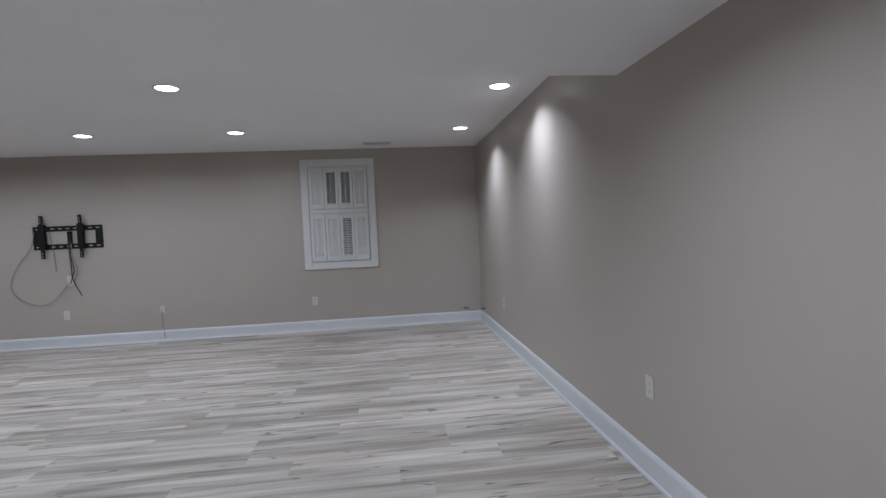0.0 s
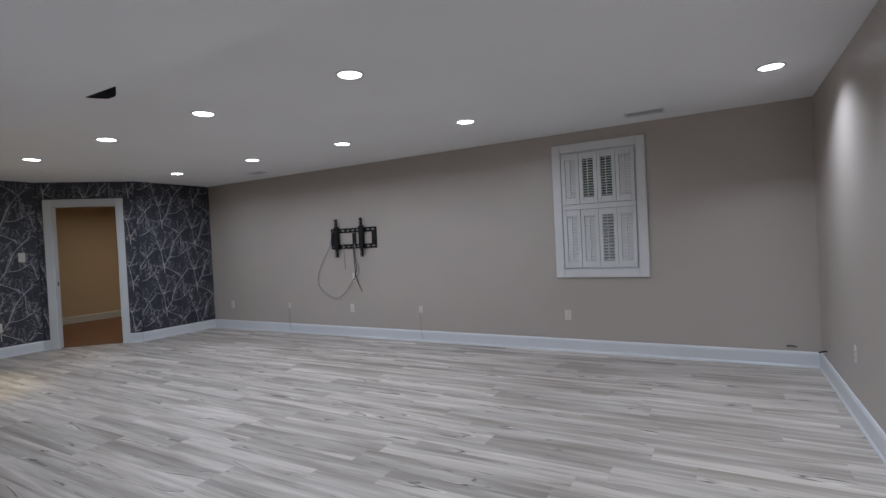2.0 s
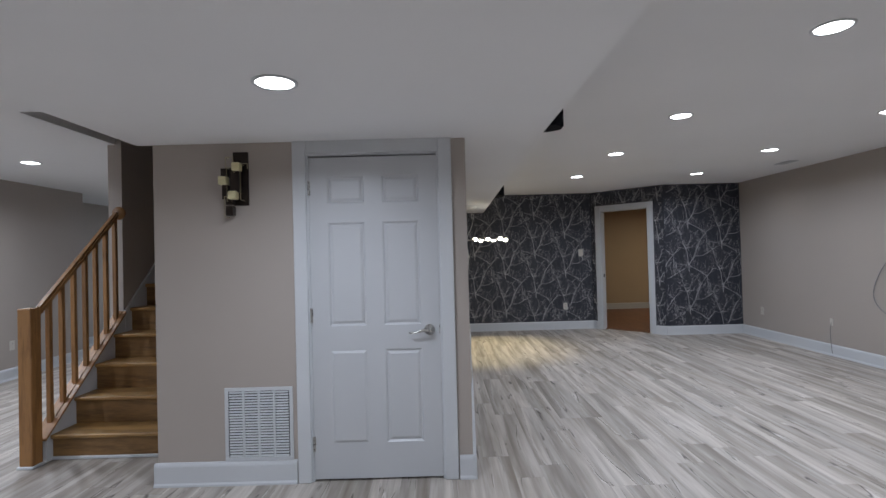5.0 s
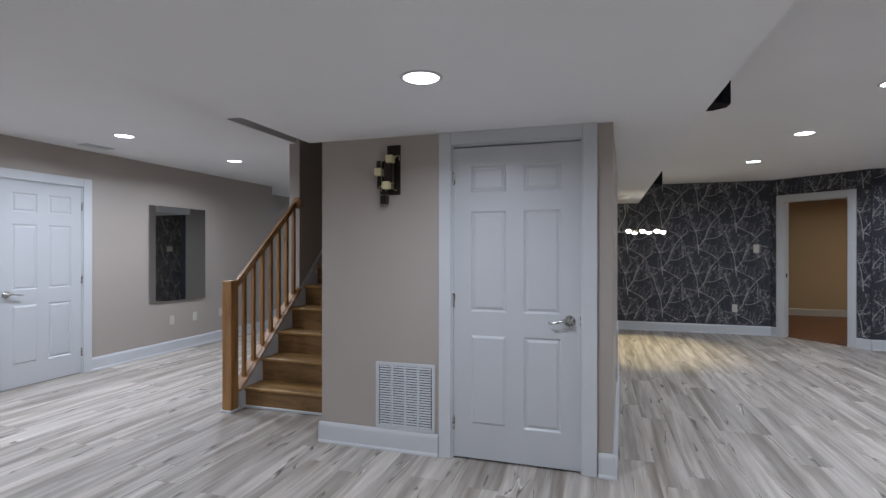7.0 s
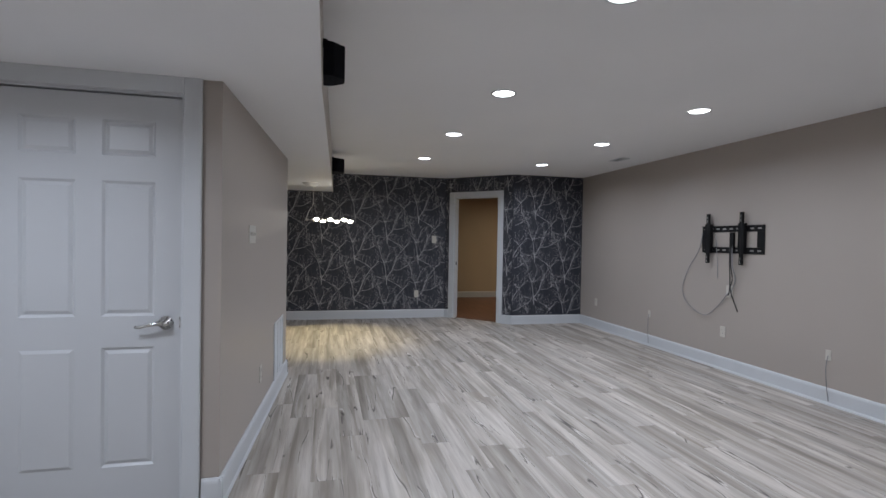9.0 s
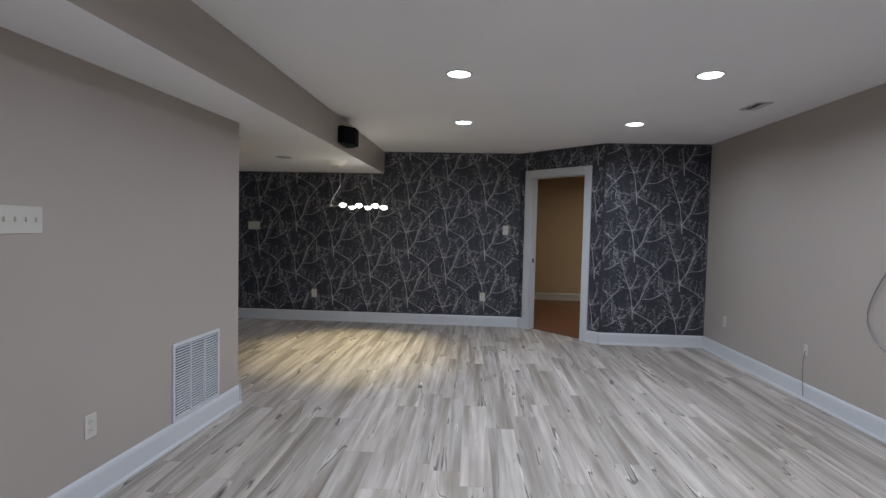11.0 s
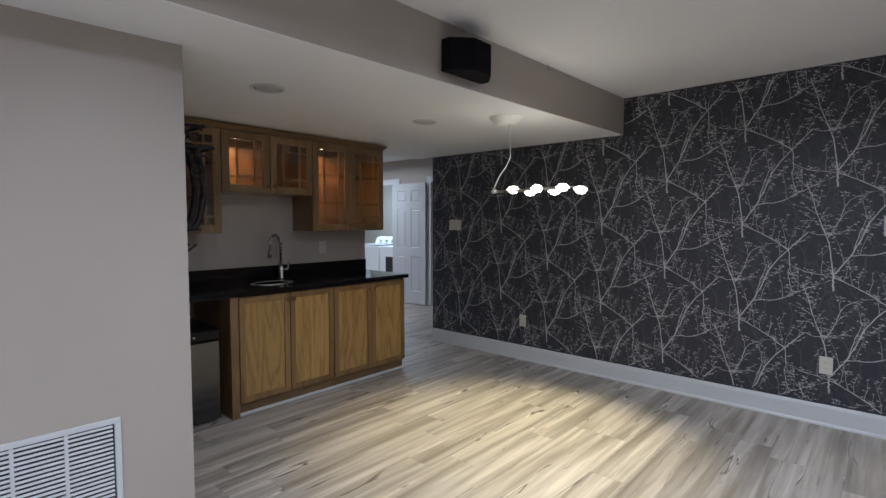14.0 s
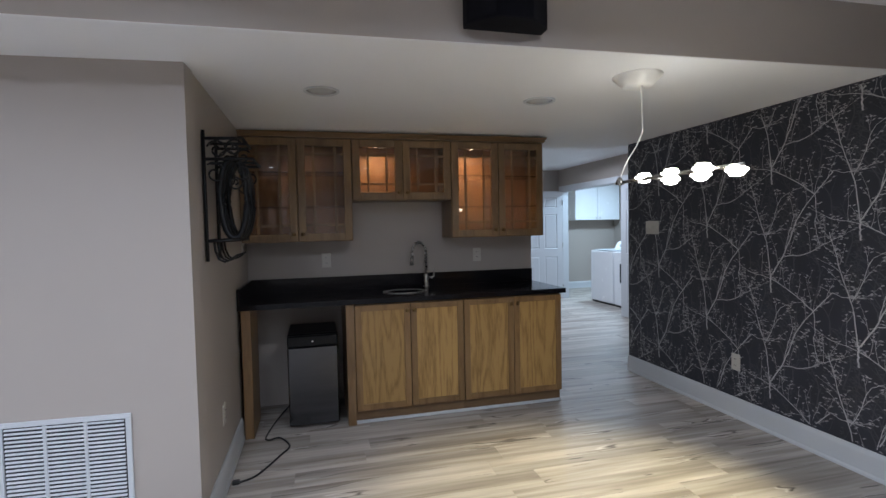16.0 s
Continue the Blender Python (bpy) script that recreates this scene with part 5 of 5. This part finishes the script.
def pendant():
    L, R = Vector((-6.33, 3.06, 1.615)), Vector((-6.455, 3.70, 1.63))
    ob = thing("pendant_lamp", (-6.40, 3.11, SZ(-6.4)), "modern chrome pendant bar lamp with six lit glass shades", "pendant lamp")
    inv = ob.matrix_world.inverted()

    def add(name, bm, mat, label="", parent=None, smooth=True):
        bm.transform(inv)
        return part(name, bm, mat, parent or ob, label, smooth)

    bm = bmesh.new()
    lathe(bm, [(0.122, 0.0), (0.120, -0.006), (0.075, -0.050), (0.07, -0.054), (0.0, -0.054)], 32, Matrix.Translation((-6.40, 3.11, SZ(-6.4))))
    add("canopy", bm, M_CANOPY, "white cone canopy")
    bm = bmesh.new()
    tube(bm, [(-6.40, 3.14, SZ(-6.4) - 0.052), (-6.40, 3.145, 1.95), (-6.40, 3.15, 1.86), (-6.385, 3.12, 1.79), (-6.36, 3.085, 1.73), (-6.34, 3.06, 1.66), L], 0.0034, 8)
    add("cord", bm, M_CANOPY, "pale lamp cord")
    bm = bmesh.new()
    tube(bm, [L, L.lerp(R, 0.25), L.lerp(R, 0.5) + Vector((0.02, 0, 0)), L.lerp(R, 0.75), R], 0.009, 10)
    add("bar", bm, M_STEEL, "chrome bar")
    bm = bmesh.new()
    lathe(bm, [(0.022, -0.012), (0.022, 0.004), (0.006, 0.03)], 14, Matrix.Translation(L))
    add("bar_end", bm, M_STEEL, "chrome end piece")
    d = (R - L).normalized()
    side = Vector((d.y, -d.x, 0))
    for k in range(6):
        pair, far = divmod(k, 2)
        c = Vector((-6.458 if far else -6.378, 3.19 + 0.192 * pair + 0.090 * far, 1.612 if far else 1.628))
        s = min(0.97, (c.y - L.y) / (R.y - L.y))
        bm = bmesh.new()
        tube(bm, [L.lerp(R, max(0, s - 0.06)), c], 0.006, 8)
        arm = add("lamp_arm", bm, M_STEEL, "chrome arm")
        bm = bmesh.new()
        lathe(bm, [(0.012, 0.022), (0.027, 0.019), (0.030, 0.010), (0.043, 0.002), (0.043, -0.003), (0.031, -0.012), (0.026, -0.023), (0.0, -0.028)], 20, Matrix.Translation(c))
        add("glass_shade", bm, M_BULB, "glowing glass shade", arm)
        if k in (0, 2, 4):
            lamp("pendant_light", "SPOT", c - Vector((0, 0, 0.06)), PENDANT_W * 12.57, WARM, 0.02, 82, 0.45, aim=tuple(c + Vector((0.17, 0, -1.06))))


pendant()


# ---------------------------------------------------------------- laundry
M_APPL = material("white_appliance_enamel", (0.78, 0.80, 0.82), 0.25, vary=0.01)
M_SMOKE = material("smoked_door_glass", (0.03, 0.035, 0.04), 0.12, vary=0.2)
M_GREYP = material("grey_appliance_panel", (0.35, 0.37, 0.40), 0.35, vary=0.05)


def machine(y0, y1, dryer):
    name = "clothes_dryer" if dryer else "washing_machine"
    ob = thing(name, (-10.03, (y0 + y1) / 2, 0), "white clothes dryer with a dark door window" if dryer else "white top-loading washing machine with grey lid", "dryer" if dryer else "washing machine")
    w = (y1 - y0) / 2
    for n, r, mat, bev in (("cabinet", (-0.33, 0.33, -w, w, 0.03, 0.93), M_APPL, 0.012), ("plinth", (-0.31, 0.31, -w + 0.02, w - 0.02, 0.0, 0.03), M_BLACK, 0.0)):
        bm = bmesh.new()
        box(bm, *r, bevel=bev)
        part(n, bm, mat, ob)
    bm = bmesh.new()
    vs = [bm.verts.new((x, y, z)) for y in (-w + 0.005, w - 0.005) for x, z in ((-0.33, 0.932), (-0.16, 0.932), (-0.23, 1.07), (-0.33, 1.09))]
    bmesh.ops.convex_hull(bm, input=vs)
    con = part("console", bm, M_APPL, ob)
    for k in range(3):
        bm = bmesh.new()
        rod(bm, (-0.20, -0.18 + 0.18 * k, 1.0), (-0.172, -0.18 + 0.18 * k, 1.014), 0.026, 0.022, 14)
        part("dial", bm, M_GREYP, con, "grey control dial")
    bm = bmesh.new()
    if dryer:
        box(bm, 0.33, 0.345, -0.22, 0.22, 0.32, 0.80, bevel=0.006)
        d = part("door", bm, M_APPL, ob)
        bm = bmesh.new()
        box(bm, 0.345, 0.349, -0.16, 0.16, 0.42, 0.74, bevel=0.002)
        part("window", bm, M_SMOKE, d, "dark smoked window")
    else:
        box(bm, -0.14, 0.31, -w + 0.03, w - 0.03, 0.932, 0.95, bevel=0.006)
        part("lid", bm, M_GREYP, ob, "grey glass lid")


machine(-2.84, -2.14, False)
machine(-2.11, -1.41, True)
lc = thing("laundry_cabinet", (-10.75, -4.6, 1.50), "white wall cabinet with two doors above the machines", "wall cabinet")
part("carcass", boxes((-0.54, 0.54, 0.002, 0.29, 0, 0.80)), M_APPL, lc)
for s in (-1, 1):
    bm = bmesh.new()
    box(bm, min(0.003 * s, 0.535 * s), max(0.003 * s, 0.535 * s), 0.292, 0.310, 0.004, 0.796, bevel=0.004)
    d = part("door", bm, M_APPL, lc)
    bm = bmesh.new()
    box(bm, min(0.06 * s, 0.475 * s), max(0.06 * s, 0.475 * s), 0.310, 0.314, 0.06, 0.74, bevel=0.002)
    part("raised_panel", bm, M_APPL, d)
    bm = bmesh.new()
    lathe(bm, [(0.006, 0.0), (0.006, 0.012), (0.014, 0.018), (0.0, 0.026)], 12, Matrix.Translation((0.045 * s, 0.31, 0.05)) @ Matrix.Rotation(radians(-90), 4, "X"))
    part("knob", bm, M_STEEL, d, "round nickel knob", smooth=True)


# ---------------------------------------------------------------- branches printed on the wallpaper
M_BRANCH = material("pale_branch_print", (0.44, 0.44, 0.453), 0.5, vary=0.25, scale=25)
M_TWIG = material("grey_twig_print", (0.315, 0.315, 0.328), 0.5, vary=0.3, scale=25)
M_BRANCH_DIM = material("dim_branch_print", (0.056, 0.058, 0.068), 0.5, vary=0.2, scale=20)
TILE_W, TILE_H = 0.5475, 0.704


def branch_tile():
    """One repeat of the print: ribbons and buds in the plane, as (points, half widths, dim) strokes."""
    rng = random.Random(11)
    strokes = []

    def ribbon(pts, w0, w1, dim):
        n = len(pts)
        strokes.append((pts, [0.60 * (w0 + (w1 - w0) * k / (n - 1)) for k in range(n)], dim))

    def bud(x, y, dim):
        a = rng.uniform(-0.5, 0.5)
        c, d = math.cos(a), math.sin(a)
        strokes.append(([(x - 0.009 * c, y - 0.009 * d), (x, y), (x + 0.010 * c, y + 0.010 * d)], [0.0008, 0.0037, 0.0008], dim))

    def twig(x, y, heading, length, width, dim, forks):
        dim = dim or 2
        pts = [(x, y)]
        heading += 0.40 * (math.pi / 2 - heading)
        h = heading
        for k in range(4):
            h += rng.uniform(-0.22, 0.22)
            x, y = x + math.cos(h) * length / 4, y + math.sin(h) * length / 4
            pts.append((x, y))
        ribbon(pts, width, 0.0010, dim)
        bud(x, y, dim)
        for k in range(forks):
            q = pts[rng.choice((1, 2, 3))]
            twig(*q, heading + rng.choice((-1, 1)) * rng.uniform(0.5, 0.9), length * rng.uniform(0.3, 0.5), width * 0.7, dim, 0)
        for k in range(1, 5):
            for s in (-1, 1):
                if rng.random() < 0.34:
                    q = pts[k]
                    u = rng.uniform(0.0, 0.8)
                    x0, y0 = q[0] + u * (pts[k - 1][0] - q[0]), q[1] + u * (pts[k - 1][1] - q[1])
                    bud(x0 + s * rng.uniform(0.010, 0.019), y0 + rng.uniform(0.001, 0.012), dim)

    def bough(ctrl, w0, w1, twigs, spurs, dim=0, length=0.10, uprights=0):
        pts = []
        p = [ctrl[0]] + list(ctrl) + [ctrl[-1]]
        for i in range(1, len(p) - 2):
            for k in range(5):
                u = k / 5
                q = [0.5 * (2 * p[i][j] + (p[i + 1][j] - p[i - 1][j]) * u + (2 * p[i - 1][j] - 5 * p[i][j] + 4 * p[i + 1][j] - p[i + 2][j]) * u * u + (3 * p[i][j] - p[i - 1][j] - 3 * p[i + 1][j] + p[i + 2][j]) * u ** 3) for j in (0, 1)]
                jit = 0.0035 if 0 < len(pts) else 0
                pts.append((q[0] + rng.uniform(-jit, jit), q[1] + rng.uniform(-jit, jit)))
        pts.append(tuple(ctrl[-1]))
        ribbon(pts, w0, w1, dim)
        n = len(pts)
        for k in range(spurs):
            i = rng.randrange(1, n)
            s = rng.choice((-1, 1))
            x, y = pts[i]
            e = (x + s * rng.uniform(0.014, 0.034), y + rng.uniform(-0.004, 0.012))
            ribbon([(x, y), e], 0.0022, 0.0009, dim or 2)
            if rng.random() < 0.6:
                bud(*e, dim or 2)
        for k in range(twigs):
            i = min(n - 2, int(n * (0.35 + 0.6 * (k + rng.random()) / twigs)))
            h = math.atan2(pts[i + 1][1] - pts[i][1], pts[i + 1][0] - pts[i][0])
            twig(*pts[i], h + (1 if k % 2 else -1) * rng.uniform(0.5, 0.95), length * rng.uniform(0.9, 1.7), 0.0032, dim, 1)
        for k in range(uprights):
            i = int((n - 2) * (k + 0.5) / uprights)
            twig(*pts[i], math.pi / 2 + rng.uniform(-0.35, 0.35), rng.uniform(0.13, 0.24), 0.0032, dim, 1)

    bough([(0.0, 0.0), (0.10, 0.155), (0.18, 0.365), (0.29, 0.512), (0.40, 0.64)], 0.0068, 0.0042, 4, 12, uprights=3)
    bough([(0.0, 0.0), (-0.035, 0.22), (-0.112, 0.45), (-0.167, 0.64)], 0.0062, 0.0032, 9, 12)
    bough([(0.005, -0.11), (0.0, -0.05), (0.0, 0.0)], 0.0085, 0.0085, 0, 2)
    bough([(-0.036, 0.25), (0.022, 0.375), (0.068, 0.50), (0.16, 0.535)], 0.0042, 0.0020, 3, 5)
    bough([(0.085, 0.135), (0.22, 0.148), (0.33, 0.205), (0.45, 0.268)], 0.0044, 0.0024, 3, 7, uprights=3)
    bough([(0.29, 0.512), (0.16, 0.604), (0.02, 0.675), (-0.175, 0.722)], 0.0056, 0.0024, 4, 8, uprights=5)
    bough([(0.29, 0.512), (0.303, 0.41), (0.296, 0.33), (0.324, 0.21)], 0.0042, 0.0024, 2, 7)
    bough([(0.40, 0.64), (0.48, 0.622), (0.57, 0.635)], 0.0034, 0.0018, 3, 3)
    bough([(0.10, 0.155), (0.125, 0.27), (0.165, 0.40)], 0.0040, 0.0022, 2, 5)
    for k in range(8):
        x, y, h = rng.uniform(-0.27, 0.27), rng.uniform(-0.3, 0.3), rng.uniform(1.1, 2.0)
        bough([(x, y), (x + 0.18 * math.cos(h), y + 0.18 * math.sin(h)), (x + 0.36 * math.cos(h + 0.3), y + 0.36 * math.sin(h + 0.3))], 0.0085, 0.0035, 3, 4, 1, 0.14)
    return strokes


def clip_ok(s, z, length, lo, holes):
    if not (0.004 < s < length - 0.004 and lo < z < CEIL - 0.004):
        return False
    return not any(a < s < b and c < z < d for a, b, c, d in holes)


def paper_print(wall_name, p, q, normal, phase, rise, holes=()):
    p, q = Vector(p), Vector(q)
    d = (q - p).normalized()
    length = (q - p).length
    for dim, mat, lift, label in ((1, M_BRANCH_DIM, 0.0010, "dim grey printed branches"), (2, M_TWIG, 0.0014, "grey printed twigs and buds"), (0, M_BRANCH, 0.0020, "pale printed branches")):
        verts, faces = [], []
        col = -2
        while (col - 2) * TILE_W < length:
            for row in range(-1, 5):
                os = col * TILE_W + phase
                oz = row * TILE_H + (TILE_H / 2 if col % 2 else 0.0) + rise
                for si, (pts, ws, is_dim) in enumerate(STROKES):
                    if is_dim != dim:
                        continue
                    up = lift + si * 0.000001 + (0.0002 if (row + col) % 2 else 0)
                    last = None
                    n = len(pts)
                    for k in range(n):
                        a, b = pts[max(k - 1, 0)], pts[min(k + 1, n - 1)]
                        tx, ty = b[0] - a[0], b[1] - a[1]
                        m = math.hypot(tx, ty) or 1
                        nx, ny = -ty / m * ws[k], tx / m * ws[k]
                        ss, zz = os + pts[k][0], oz + pts[k][1]
                        if not clip_ok(ss, zz, length, 0.15, holes):
                            last = None
                            continue
                        pair = []
                        for sgn in (1, -1):
                            w = p + d * (ss + sgn * nx)
                            verts.append((w.x + normal[0] * up, w.y + normal[1] * up, zz + sgn * ny))
                            pair.append(len(verts) - 1)
                        if last:
                            faces.append((last[0], last[1], pair[1], pair[0]))
                        last = pair
            col += 1
        me = bpy.data.meshes.new("branch_print")
        me.from_pydata(verts, [], faces)
        me.materials.append(mat)
        ob = new("branch_print", me)
        ob.parent = bpy.data.objects[wall_name]
        tagged(ob, label, kind="stuff")


STROKES = branch_tile()
paper_print("wall_west", (XW, 1.182), A0, (1, 0), 2.622 - 4 * TILE_W, 1.747 - 2 * TILE_H, [(-1, 3.435 - 1.182 - 0.002, SZ(XW) - 0.002, 3)])
paper_print("wall_angled", A0, A1, AN, 0.10, 0.2, [(0.087, 1.124, 0, 2.206)])
paper_print("wall_northwest", A1, (A1.x, YN), (1, 0), 0.39, 0.43)


# ---------------------------------------------------------------- floor planks, last
def plank_rows():
    rng = random.Random(4)
    wide, long = 0.178, 1.22
    rows = []
    j = 0
    y = -4.75
    while y < YN:
        x = -11.35 - rng.random() * long
        while x < XE:
            x0, x1 = max(x, -11.35), min(x + long, XE + 0.05)
            y1 = y + wide
            inside = not (x1 < XW - 0.1 and y > 1.2) and not (x1 < -6.95 and y > 6.3) and not (x0 > XB + 0.1 and x1 < XC - 0.15 and y > 1.0 and y1 < 2.75)
            inside = inside and not (y1 < YH - 0.05 and x0 > XH) and not (y1 < YS - 0.05 and x0 > -6.05)
            if inside and x1 - x0 > 0.05:
                rows.append((x0, x1, y, y1))
            x += long
        y += wide
        j += 1
    return rows


def plank_mesh(length, wide):
    bm = bmesh.new()
    h = 0.0007
    top = [bm.verts.new((x, y, 0)) for x, y in ((h, h), (length - h, h), (length - h, wide - h), (h, wide - h))]
    mid = [bm.verts.new((x, y, -0.0009)) for x, y in ((0, 0), (length, 0), (length, wide), (0, wide))]
    low = [bm.verts.new((x, y, -0.011)) for x, y in ((0, 0), (length, 0), (length, wide), (0, wide))]
    bm.faces.new(top)
    for a, b in ((top, mid), (mid, low)):
        for i in range(4):
            bm.faces.new((b[i], b[(i + 1) % 4], a[(i + 1) % 4], a[i]))
    me = bpy.data.meshes.new("plank")
    bmesh.ops.recalc_face_normals(bm, faces=bm.faces)
    bm.to_mesh(me)
    bm.free()
    return me


def lay_floor():
    floor = bpy.data.objects["floor"]
    shared = {}
    verts, faces = [], []
    count = 0
    for x0, x1, y0, y1 in plank_rows():
        near = x1 > -7.2 and y0 > 1.1
        if near and count < 300:
            key = round(x1 - x0, 3)
            if key not in shared:
                shared[key] = plank_mesh(x1 - x0, y1 - y0)
                shared[key].materials.append(M_PLANK)
            ob = new("plank", shared[key])
            ob.location = (x0, y0, 0)
            ob.parent = floor
            count += 1
        else:
            k = len(verts)
            h = 0.0007
            for x, y, z in ((x0 + h, y0 + h, 0), (x1 - h, y0 + h, 0), (x1 - h, y1 - h, 0), (x0 + h, y1 - h, 0), (x0, y0, -0.011), (x1, y0, -0.011), (x1, y1, -0.011), (x0, y1, -0.011)):
                verts.append((x, y, z))
            faces += [(k, k + 1, k + 2, k + 3)] + [(k + 4 + i, k + 4 + (i + 1) % 4, k + (i + 1) % 4, k + i) for i in range(4)]
    me = bpy.data.meshes.new("far_planks")
    me.from_pydata(verts, [], faces)
    me.materials.append(M_PLANK_JOINED)
    rest = new("far_planks", me)
    rest.parent = floor
    tagged(rest, kind="stuff")


lay_floor()
